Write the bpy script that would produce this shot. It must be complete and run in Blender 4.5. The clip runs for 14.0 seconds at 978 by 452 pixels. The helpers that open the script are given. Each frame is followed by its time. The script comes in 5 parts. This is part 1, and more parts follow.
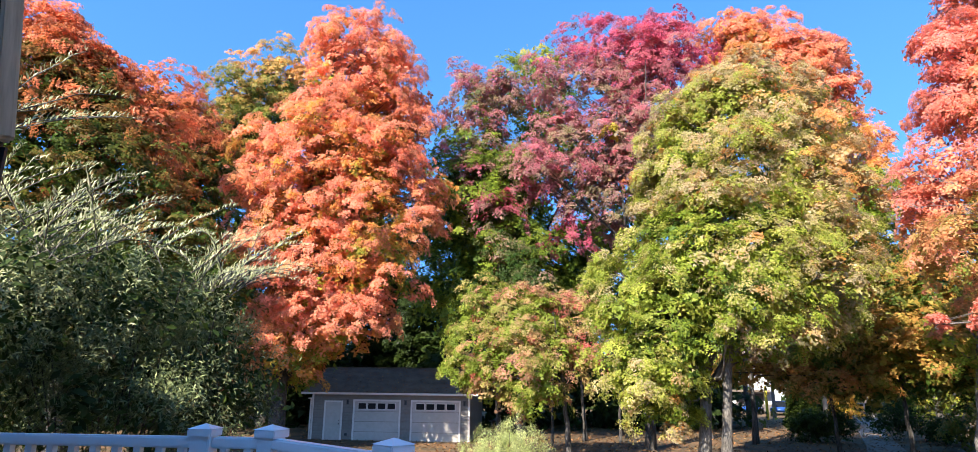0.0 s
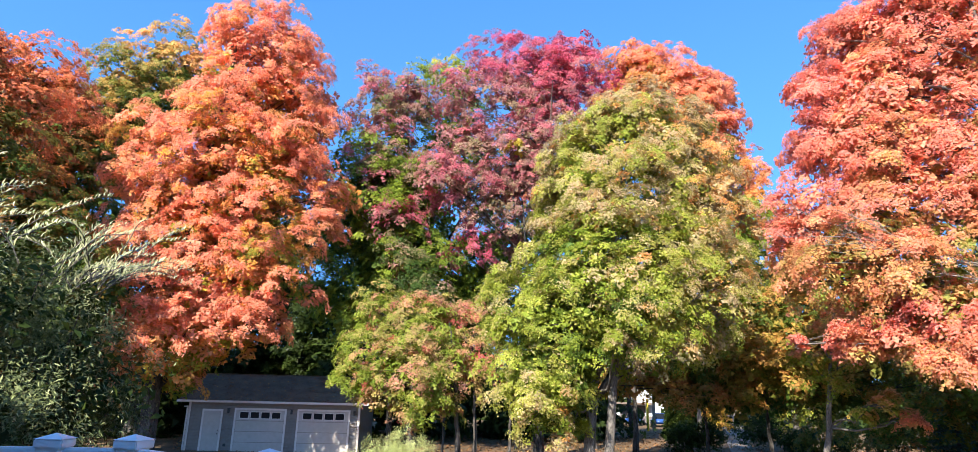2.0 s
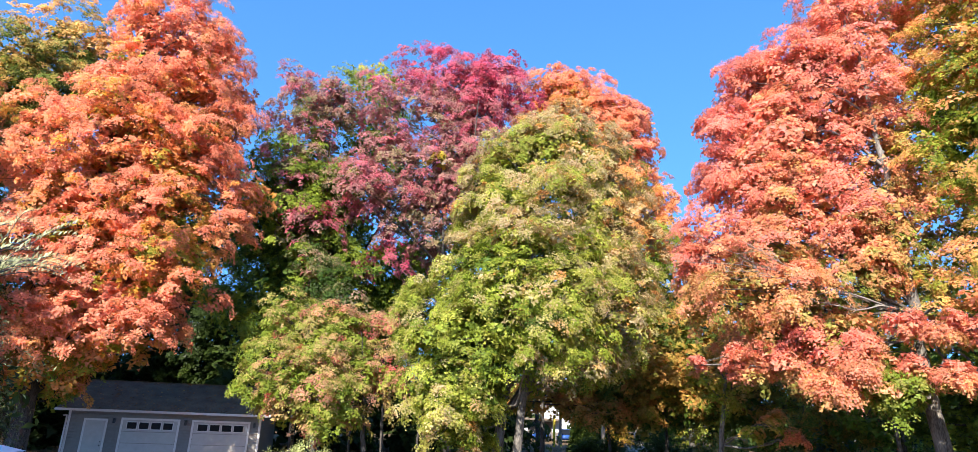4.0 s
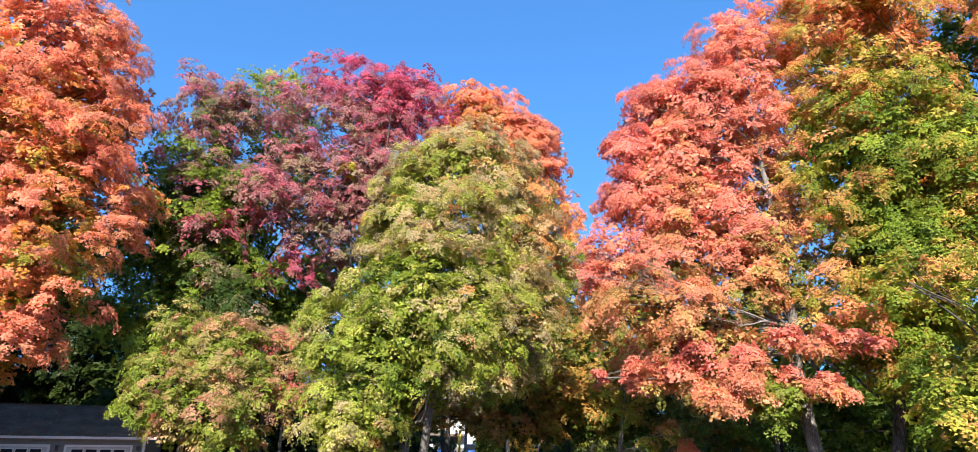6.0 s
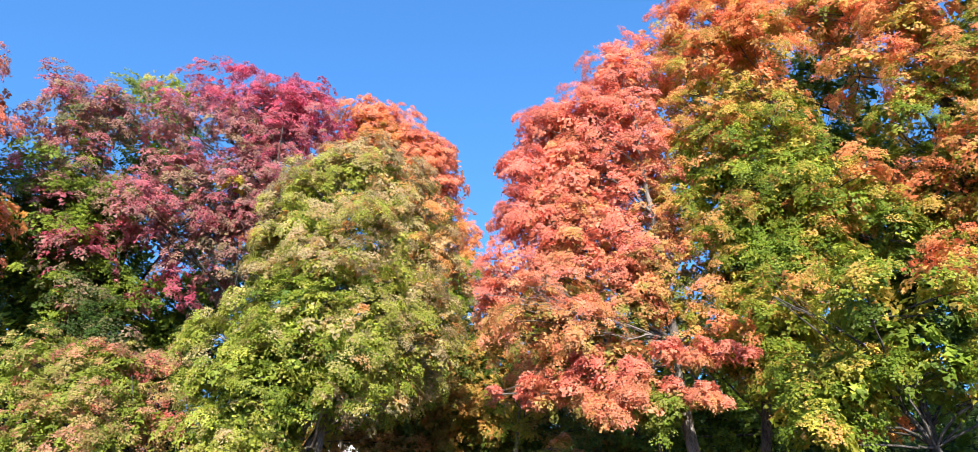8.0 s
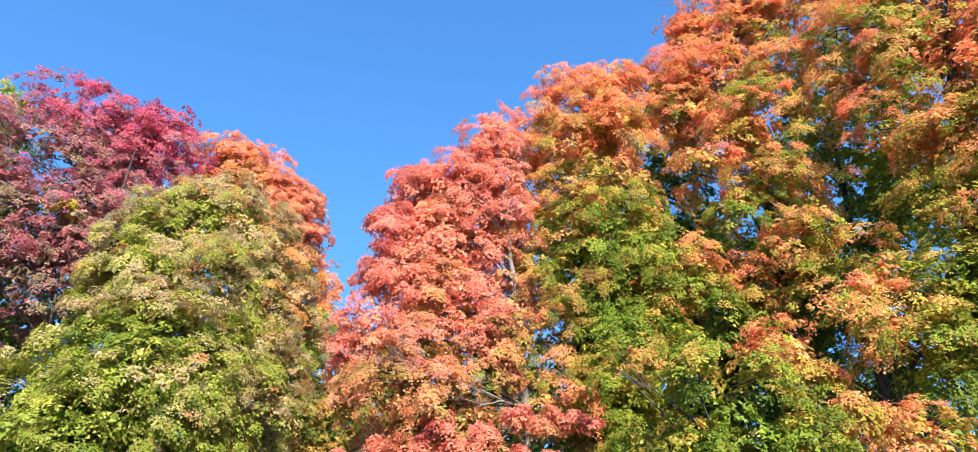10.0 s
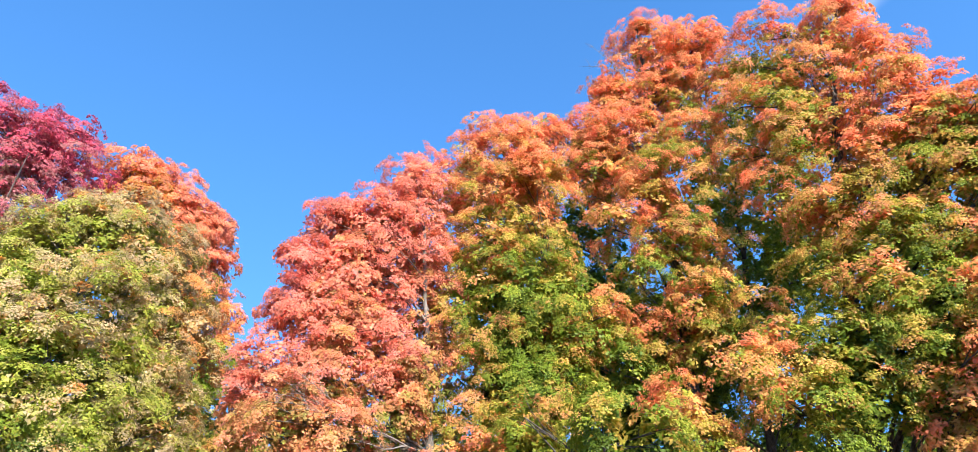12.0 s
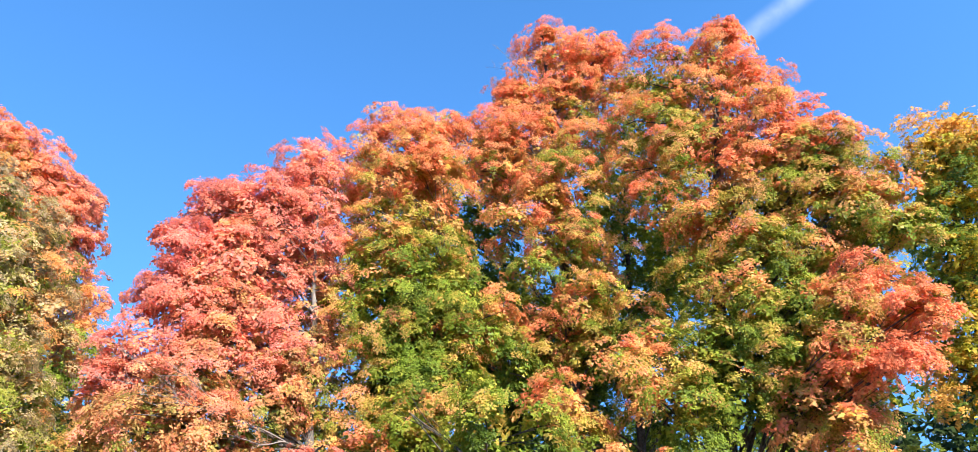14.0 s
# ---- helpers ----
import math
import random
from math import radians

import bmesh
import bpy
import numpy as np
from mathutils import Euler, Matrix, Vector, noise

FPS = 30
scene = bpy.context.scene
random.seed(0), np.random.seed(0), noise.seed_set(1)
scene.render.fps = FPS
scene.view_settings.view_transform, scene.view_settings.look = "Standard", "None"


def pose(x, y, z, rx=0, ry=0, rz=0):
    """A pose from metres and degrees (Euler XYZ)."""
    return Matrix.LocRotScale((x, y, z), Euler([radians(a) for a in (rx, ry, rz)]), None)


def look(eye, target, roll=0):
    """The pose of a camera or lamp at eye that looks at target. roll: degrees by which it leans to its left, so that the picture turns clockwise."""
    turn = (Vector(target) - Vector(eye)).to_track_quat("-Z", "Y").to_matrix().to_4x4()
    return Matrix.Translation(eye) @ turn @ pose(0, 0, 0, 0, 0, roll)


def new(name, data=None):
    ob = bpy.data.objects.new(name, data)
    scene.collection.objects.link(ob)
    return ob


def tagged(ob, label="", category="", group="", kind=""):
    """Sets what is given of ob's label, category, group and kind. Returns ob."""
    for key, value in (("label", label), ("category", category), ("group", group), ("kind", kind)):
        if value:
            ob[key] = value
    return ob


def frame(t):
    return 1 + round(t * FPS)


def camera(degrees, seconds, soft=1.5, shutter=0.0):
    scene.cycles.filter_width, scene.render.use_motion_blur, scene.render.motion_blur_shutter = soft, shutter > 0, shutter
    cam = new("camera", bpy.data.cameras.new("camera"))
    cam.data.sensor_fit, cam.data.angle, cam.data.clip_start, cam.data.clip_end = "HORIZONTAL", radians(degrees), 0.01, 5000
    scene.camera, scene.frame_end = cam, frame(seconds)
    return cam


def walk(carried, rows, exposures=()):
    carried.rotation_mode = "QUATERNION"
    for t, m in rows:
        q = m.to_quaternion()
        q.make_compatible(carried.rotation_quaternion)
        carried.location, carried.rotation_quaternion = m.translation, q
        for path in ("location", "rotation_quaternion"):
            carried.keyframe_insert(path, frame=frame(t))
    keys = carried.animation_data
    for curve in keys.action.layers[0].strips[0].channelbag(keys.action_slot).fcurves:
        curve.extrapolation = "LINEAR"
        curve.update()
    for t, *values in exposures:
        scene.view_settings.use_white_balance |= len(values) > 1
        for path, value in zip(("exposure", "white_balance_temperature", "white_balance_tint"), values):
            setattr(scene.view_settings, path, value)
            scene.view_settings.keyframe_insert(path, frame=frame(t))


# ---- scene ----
# ---------------------------------------------------------------- camera
cam = camera(76.78, 14.0, soft=0.75)
PATH = [
    (0.0, pose(0.000, 0, 3.3, 104.00, -0.61, -0.15)),
    (0.5, pose(0.007, 0, 3.3, 104.28, -1.30, -3.03)),
    (1.0, pose(0.015, 0, 3.3, 104.53, -1.05, -5.79)),
    (1.5, pose(0.022, 0, 3.3, 104.77, -1.23, -7.58)),
    (2.0, pose(0.030, 0, 3.3, 105.05, -1.37, -9.69)),
    (4.3, pose(0.035, 0, 3.3, 106.90, -2.07, -19.45)),
    (4.5, pose(0.035, 0, 3.3, 107.15, -1.82, -20.68)),
    (5.0, pose(0.036, 0, 3.3, 107.49, -1.68, -22.92)),
    (5.5, pose(0.037, 0, 3.3, 107.76, -1.21, -24.45)),
    (6.0, pose(0.038, 0, 3.3, 108.10, -1.16, -26.08)),
    (6.5, pose(0.039, 0, 3.3, 108.47, -0.86, -28.64)),
    (7.0, pose(0.040, 0, 3.3, 108.77, 0.37, -31.45)),
    (7.2, pose(0.040, 0, 3.3, 108.88, 0.85, -32.24)),
    (9.3, pose(0.045, 0, 3.3, 112.81, 0.82, -43.58)),
    (9.5, pose(0.045, 0, 3.3, 113.50, 0.78, -45.50)),
    (10.0, pose(0.046, 0, 3.3, 114.87, 1.27, -48.68)),
    (10.5, pose(0.047, 0, 3.3, 116.15, 1.06, -50.57)),
    (11.0, pose(0.048, 0, 3.3, 117.14, 0.91, -52.31)),
    (11.5, pose(0.049, 0, 3.3, 117.98, 0.36, -54.67)),
    (12.0, pose(0.050, 0, 3.3, 118.60, 0.93, -57.28)),
    (12.5, pose(0.051, 0, 3.3, 119.07, 1.56, -60.40)),
    (13.0, pose(0.052, 0, 3.3, 119.30, 1.92, -62.65)),
    (13.5, pose(0.053, 0, 3.3, 119.05, 2.20, -65.05)),
    (14.0, pose(0.054, 0, 3.3, 117.94, 2.47, -67.33)),
]
walk(cam, PATH, [(0, 1.54), (4.5, 1.50), (5.0, 1.32), (10.0, 1.40), (14.0, 1.50)])

# ---------------------------------------------------------------- light
SUN_AZ, SUN_EL = radians(-145), radians(36)   # azimuth from +Y towards +X
world = bpy.data.worlds.new("sky")
world.use_nodes = True
scene.world = world
wn = world.node_tree
sky = wn.nodes.new("ShaderNodeTexSky")
sky.sky_type = 'NISHITA'
sky.sun_disc = False
sky.sun_elevation = SUN_EL
sky.sun_rotation = SUN_AZ
sky.altitude = 600
sky.air_density = 1.0
sky.dust_density = 0.2
sky.ozone_density = 4.0
background = wn.nodes["Background"]
background.inputs["Strength"].default_value = 0.15
reach = wn.nodes.new("ShaderNodeTexCoord")
lift = wn.nodes.new("ShaderNodeMapping")
lift.inputs["Location"].default_value = (0, 0, 0.32)
lift.inputs["Scale"].default_value = (1, 1, 0.6)
level = wn.nodes.new("ShaderNodeVectorMath")
level.operation = 'NORMALIZE'
wn.links.new(reach.outputs["Generated"], lift.inputs["Vector"])
wn.links.new(lift.outputs["Vector"], level.inputs[0])
wn.links.new(level.outputs["Vector"], sky.inputs["Vector"])
deep = wn.nodes.new("ShaderNodeHueSaturation")
deep.inputs["Saturation"].default_value = 1.2
wn.links.new(sky.outputs["Color"], deep.inputs["Color"])
wn.links.new(deep.outputs["Color"], background.inputs["Color"])

sun = new("sun", bpy.data.lights.new("sun", 'SUN'))
sun.data.energy = 5.0
sun.data.angle = radians(0.53)
sun.data.color = (1.0, 0.935, 0.83)
to_sun = Vector((math.sin(SUN_AZ) * math.cos(SUN_EL), math.cos(SUN_AZ) * math.cos(SUN_EL), math.sin(SUN_EL)))
sun.matrix_world = look(to_sun * 60, (0, 0, 0))


# ---------------------------------------------------------------- materials
def material(name, base=(0.5, 0.5, 0.5), rough=0.6, metal=0.0):
    m = bpy.data.materials.new(name)
    m.use_nodes = True
    b = m.node_tree.nodes["Principled BSDF"]
    b.inputs["Base Color"].default_value = (*base, 1)
    b.inputs["Roughness"].default_value = rough
    b.inputs["Metallic"].default_value = metal
    return m


def ramp(nt, stops):
    r = nt.nodes.new("ShaderNodeValToRGB")
    e = r.color_ramp.elements
    while len(e) < len(stops):
        e.new(0.5)
    for el, (pos, col) in zip(e, stops):
        el.position = pos
        el.color = (*col, 1)
    return r


def textured(name, dark, light, scale, rough=0.7, bump=0.3, stretch=(1, 1, 1), fine=6.0, depth=0.02):
    """Two-scale noise between two base colours, with a fine relief."""
    m = material(name, light, rough)
    nt = m.node_tree
    b = nt.nodes["Principled BSDF"]
    co = nt.nodes.new("ShaderNodeTexCoord")
    mp = nt.nodes.new("ShaderNodeMapping")
    mp.inputs["Scale"].default_value = stretch
    nt.links.new(co.outputs["Object"], mp.inputs["Vector"])
    big = nt.nodes.new("ShaderNodeTexNoise")
    big.inputs["Scale"].default_value = scale
    big.inputs["Detail"].default_value = 6
    small = nt.nodes.new("ShaderNodeTexNoise")
    small.inputs["Scale"].default_value = scale * fine
    small.inputs["Detail"].default_value = 4
    for n in (big, small):
        nt.links.new(mp.outputs["Vector"], n.inputs["Vector"])
    mix = nt.nodes.new("ShaderNodeMath")
    mix.operation = 'MULTIPLY_ADD'
    mix.inputs[1].default_value = 0.5
    nt.links.new(small.outputs["Fac"], mix.inputs[0])
    half = nt.nodes.new("ShaderNodeMath")
    half.operation = 'MULTIPLY'
    half.inputs[1].default_value = 0.5
    nt.links.new(big.outputs["Fac"], half.inputs[0])
    nt.links.new(half.outputs[0], mix.inputs[2])
    r = ramp(nt, [(0.32, dark), (0.68, light)])
    nt.links.new(mix.outputs[0], r.inputs["Fac"])
    nt.links.new(r.outputs["Color"], b.inputs["Base Color"])
    bp = nt.nodes.new("ShaderNodeBump")
    bp.inputs["Strength"].default_value = bump
    bp.inputs["Distance"].default_value = depth
    nt.links.new(mix.outputs[0], bp.inputs["Height"])
    nt.links.new(bp.outputs["Normal"], b.inputs["Normal"])
    return m


def leaf_material(name, stops, gloss=0.46, thin=0.48, rich=1.0):
    """Leaves: the colour follows how far each leaf has turned, with its own tone; light passes through."""
    m = bpy.data.materials.new(name)
    m.use_nodes = True
    nt = m.node_tree
    b = nt.nodes["Principled BSDF"]
    out = nt.nodes["Material Output"]
    turn = nt.nodes.new("ShaderNodeAttribute")
    turn.attribute_name = "turn"
    tone = nt.nodes.new("ShaderNodeAttribute")
    tone.attribute_name = "tone"
    r = ramp(nt, stops)
    nt.links.new(turn.outputs["Fac"], r.inputs["Fac"])
    hs = nt.nodes.new("ShaderNodeHueSaturation")
    nt.links.new(r.outputs["Color"], hs.inputs["Color"])
    nt.links.new(tone.outputs["Fac"], hs.inputs["Value"])
    hs.inputs["Saturation"].default_value = rich
    nt.links.new(hs.outputs["Color"], b.inputs["Base Color"])
    b.inputs["Roughness"].default_value = gloss
    b.inputs["Specular IOR Level"].default_value = 0.18
    tr = nt.nodes.new("ShaderNodeBsdfTranslucent")
    nt.links.new(hs.outputs["Color"], tr.inputs["Color"])
    mx = nt.nodes.new("ShaderNodeMixShader")
    mx.inputs[0].default_value = thin
    nt.links.new(b.outputs[0], mx.inputs[1])
    nt.links.new(tr.outputs[0], mx.inputs[2])
    nt.links.new(mx.outputs[0], out.inputs["Surface"])
    return m


GREEN_D, GREEN, LIME, YELLOW = (0.08, 0.135, 0.021), (0.205, 0.27, 0.03), (0.31, 0.35, 0.05), (0.54, 0.43, 0.06)
ORANGE, CORAL = (0.77, 0.35, 0.135), (0.77, 0.315, 0.17)
LEAF = {
    "sugar": leaf_material("sugar maple leaves", [(0, (0.11, 0.17, 0.022)), (0.25, (0.18, 0.25, 0.026)), (0.42, (0.31, 0.34, 0.042)), (0.55, (0.50, 0.38, 0.07)), (0.72, (0.71, 0.36, 0.13)), (0.88, (0.77, 0.31, 0.13)), (1, (0.78, 0.25, 0.12))]),
    "orange": leaf_material("orange maple leaves", [(0, GREEN_D), (0.3, GREEN), (0.5, LIME), (0.62, (0.62, 0.32, 0.05)), (0.76, ORANGE), (0.9, CORAL), (1, (0.77, 0.295, 0.175))]),
    "coral": leaf_material("coral maple leaves", [(0, GREEN_D), (0.3, GREEN), (0.45, (0.34, 0.33, 0.08)), (0.6, (0.58, 0.32, 0.12)), (0.8, (0.73, 0.285, 0.17)), (1, (0.74, 0.26, 0.19))]),
    # unturned leaves are green; darker low stops add the left maples' shade as colour
    "dusky": leaf_material("dusky red maple leaves", [(0, GREEN_D), (0.3, (0.10, 0.13, 0.02)), (0.5, (0.21, 0.125, 0.03)), (0.75, (0.60, 0.185, 0.065)), (1, (0.78, 0.27, 0.13))]),
    "tan": leaf_material("tan maple leaves", [(0, GREEN_D), (0.3, (0.17, 0.19, 0.03)), (0.5, (0.49, 0.35, 0.10)), (0.75, (0.64, 0.35, 0.11)), (1, ORANGE)]),
    "brown": leaf_material("shaded brown leaves", [(0, GREEN_D), (0.25, (0.22, 0.22, 0.035)), (0.5, (0.46, 0.28, 0.07)), (0.75, (0.52, 0.23, 0.07)), (1, (0.6, 0.26, 0.08))]),
    "green": leaf_material("green leaves", [(0, GREEN_D), (0.3, GREEN), (0.7, LIME), (1, YELLOW)]),
    "crimson": leaf_material("purple crimson leaves", [(0, (0.06, 0.11, 0.02)), (0.3, (0.33, 0.25, 0.13)), (0.5, (0.40, 0.21, 0.18)), (0.75, (0.50, 0.155, 0.175)), (1, (0.58, 0.10, 0.16))]),
    "olive": leaf_material("yellow green maple leaves", [(0, GREEN_D), (0.25, (0.25, 0.31, 0.035)), (0.40, (0.36, 0.38, 0.06)), (0.48, (0.44, 0.40, 0.10)), (0.56, (0.49, 0.40, 0.19)), (0.66, (0.52, 0.39, 0.23)), (0.76, (0.54, 0.33, 0.12)), (0.87, (0.6, 0.26, 0.06)), (1, CORAL)]),
    "mottled": leaf_material("mottled pink green leaves", [(0, GREEN), (0.3, (0.27, 0.32, 0.045)), (0.5, (0.44, 0.34, 0.12)), (0.7, (0.54, 0.27, 0.17)), (1, (0.52, 0.07, 0.08))]),
    "gold": leaf_material("golden maple leaves", [(0, GREEN_D), (0.3, GREEN), (0.5, (0.46, 0.42, 0.04)), (0.7, (0.70, 0.44, 0.06)), (1, (0.76, 0.40, 0.09))]),
    # dark leaves of woods and evergreens; woodland and inner shade is in this colour
    "dark": leaf_material("dark wood and shade-tone leaves", [(0, (0.03, 0.05, 0.012)), (0.6, (0.055, 0.085, 0.018)), (1, (0.11, 0.15, 0.022))]),
    # low values of this ramp carry the shade on the shrub's lower half
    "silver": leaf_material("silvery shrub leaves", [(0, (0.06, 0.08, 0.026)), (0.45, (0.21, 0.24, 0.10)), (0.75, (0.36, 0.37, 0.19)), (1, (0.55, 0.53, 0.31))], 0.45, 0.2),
    "thread": leaf_material("yellow green thread needles", [(0, (0.18, 0.23, 0.05)), (1, (0.46, 0.47, 0.19))], 0.6, 0.2),
    "needle": leaf_material("blue green needles", [(0, (0.03, 0.07, 0.035)), (1, (0.16, 0.22, 0.19))], 0.6, 0.1),
}
BARK = textured("grey brown bark", (0.018, 0.015, 0.012), (0.13, 0.112, 0.095), 2.2, 0.95, 1.0, (3, 3, 0.6), 7, 0.06)
BARK_PALE = textured("pale grey bark", (0.045, 0.038, 0.032), (0.23, 0.205, 0.175), 2.0, 0.95, 0.9, (3, 3, 0.7), 7, 0.03)
for bark_mat in (BARK, BARK_PALE):
    for el, pos in zip(bark_mat.node_tree.nodes["Color Ramp"].color_ramp.elements, (0.40, 0.64)):
        el.position = pos
VINYL = textured("white vinyl", (0.74, 0.76, 0.78), (0.84, 0.85, 0.86), 1.5, 0.35, 0.03)
SIDING = textured("grey lap siding", (0.145, 0.125, 0.103), (0.205, 0.177, 0.147), 1.2, 0.6, 0.15)
TRIM = textured("white painted trim", (0.56, 0.505, 0.44), (0.70, 0.63, 0.55), 1.0, 0.5, 0.05)
DOOR = textured("off-white steel door", (0.38, 0.335, 0.285), (0.47, 0.415, 0.355), 0.8, 0.5, 0.05)
SHINGLE = textured("weathered brown shingle", (0.08, 0.059, 0.044), (0.22, 0.168, 0.125), 1.6, 0.95, 0.6, (1, 1, 1), 12, 0.01)
DARK_GLASS = material("dark window glass", (0.01, 0.012, 0.015), 0.15)
DARK_GLASS.node_tree.nodes["Principled BSDF"].inputs["Specular IOR Level"].default_value = 0.06
BLACK = textured("black painted metal", (0.012, 0.012, 0.012), (0.03, 0.03, 0.03), 4, 0.5, 0.1)


# ---------------------------------------------------------------- building blocks
def mesh_arrays(name, verts, faces, mat, face_data=None, smooth=False):
    """A mesh from numpy arrays; all faces have as many corners."""
    me = bpy.data.meshes.new(name)
    n, k = faces.shape
    me.vertices.add(len(verts))
    me.vertices.foreach_set("co", verts.astype(np.float32).ravel())
    me.loops.add(n * k)
    me.loops.foreach_set("vertex_index", faces.astype(np.int32).ravel())
    me.polygons.add(n)
    me.polygons.foreach_set("loop_start", np.arange(0, n * k, k, dtype=np.int32))
    if smooth:
        me.polygons.foreach_set("use_smooth", np.ones(n, dtype=bool))
    for key, values in (face_data or {}).items():
        a = me.attributes.new(key, 'FLOAT', 'FACE')
        a.data.foreach_set("value", values.astype(np.float32))
    me.materials.append(mat)
    me.update(calc_edges=True)
    return me


def put(name, me, parent=None, label=""):
    ob = new(name, me)
    if parent is not None:
        ob.parent = parent
        ob.matrix_parent_inverse = parent.matrix_world.inverted()
    return tagged(ob, label)


def part(name, bm, mat, parent=None, label="", smooth=False):
    """Links a bmesh as one mesh object under a thing or a part."""
    me = bpy.data.meshes.new(name)
    if smooth:
        for f in bm.faces:
            f.smooth = True
    bm.to_mesh(me)
    bm.free()
    me.materials.append(mat)
    return put(name, me, parent, label)


def empty(name, x, y, z, label, category, group="", kind=""):
    ob = new(name)
    ob.location = (x, y, z)
    ob.empty_display_size = 0.3
    bpy.context.view_layer.update()
    return tagged(ob, label, category, group, kind)


def box_bm(x0, y0, z0, x1, y1, z1, bevel=0.0, bm=None):
    own = bmesh.new()
    bmesh.ops.create_cube(own, size=1, matrix=Matrix.LocRotScale(((x0 + x1) / 2, (y0 + y1) / 2, (z0 + z1) / 2), None, (x1 - x0, y1 - y0, z1 - z0)))
    if bevel:
        bmesh.ops.bevel(own, geom=own.edges[:], offset=bevel, segments=2, affect='EDGES')
    if bm is None:
        return own
    tmp = bpy.data.meshes.new("tmp")
    own.to_mesh(tmp)
    own.free()
    bm.from_mesh(tmp)
    bpy.data.meshes.remove(tmp)
    return bm


def curve_points(a, b, bend, n):
    """Points along a bent line from a to b."""
    t = np.linspace(0, 1, n)[:, None]
    m = (a + b) / 2 + bend
    return (1 - t) ** 2 * a + 2 * t * (1 - t) * m + t ** 2 * b


def tube_arrays(paths, sides):
    """paths: list of (points, radii). One joined set of quads."""
    V, F, off = [], [], 0
    ang = np.linspace(0, 2 * np.pi, sides, endpoint=False)
    for pts, rad in paths:
        d = np.gradient(pts, axis=0)
        d /= np.linalg.norm(d, axis=1)[:, None] + 1e-9
        ref = np.array([1.0, 0, 0]) if abs(d[0][0]) < 0.7 else np.array([0, 1.0, 0])
        u = np.cross(d, ref)
        u /= np.linalg.norm(u, axis=1)[:, None] + 1e-9
        w = np.cross(d, u)
        ring = pts[:, None] + np.asarray(rad)[:, None, None] * (np.cos(ang)[None, :, None] * u[:, None] + np.sin(ang)[None, :, None] * w[:, None])
        V.append(ring.reshape(-1, 3))
        n = len(pts)
        i = np.arange(n - 1)[:, None] * sides
        j = np.arange(sides)[None]
        k = (j + 1) % sides
        F.append(np.stack([i + j, i + k, i + sides + k, i + sides + j], -1).reshape(-1, 4) + off)
        off += n * sides
    return np.concatenate(V), np.concatenate(F)


def unit(v):
    return v / (np.linalg.norm(v, axis=-1, keepdims=True) + 1e-9)


def leaf_quads(pos, normal, size, rng, aspect=0.8, along=None):
    """One folded kite-shaped leaf at each place."""
    n = len(pos)
    if along is None:
        along = rng.normal(size=(n, 3))
        along[:, 2] -= 0.5
    a = unit(along - normal * (along * normal).sum(1, keepdims=True))
    s = np.cross(normal, a)
    L = size[:, None]
    W = L * aspect * 0.5
    v = np.empty((n, 4, 3))
    v[:, 0] = pos - a * L * 0.45
    v[:, 1] = pos + s * W + normal * L * 0.10 + a * L * 0.05
    v[:, 2] = pos + a * L * 0.55 - normal * L * 0.06
    v[:, 3] = pos - s * W + normal * L * 0.10 + a * L * 0.05
    return v.reshape(-1, 3), np.arange(n * 4).reshape(n, 4)


def leaf_tris(pos, normal, size, rng):
    """One three-pointed leaf at each place."""
    n = len(pos)
    along = rng.normal(size=(n, 3))
    along[:, 2] -= 0.6
    a = unit(along - normal * (along * normal).sum(1, keepdims=True))
    s = np.cross(normal, a)
    L = size[:, None]
    v = np.empty((n, 3, 3))
    skew = rng.uniform(-0.25, 0.25, (n, 1))
    wide = rng.uniform(0.36, 0.66, (n, 1))
    v[:, 0] = pos + a * L * 0.62
    v[:, 1] = pos - a * L * (0.38 + skew) + s * L * wide
    v[:, 2] = pos - a * L * (0.38 - skew) - s * L * (1.02 - wide)
    return v.reshape(-1, 3), np.arange(n * 3).reshape(n, 3)


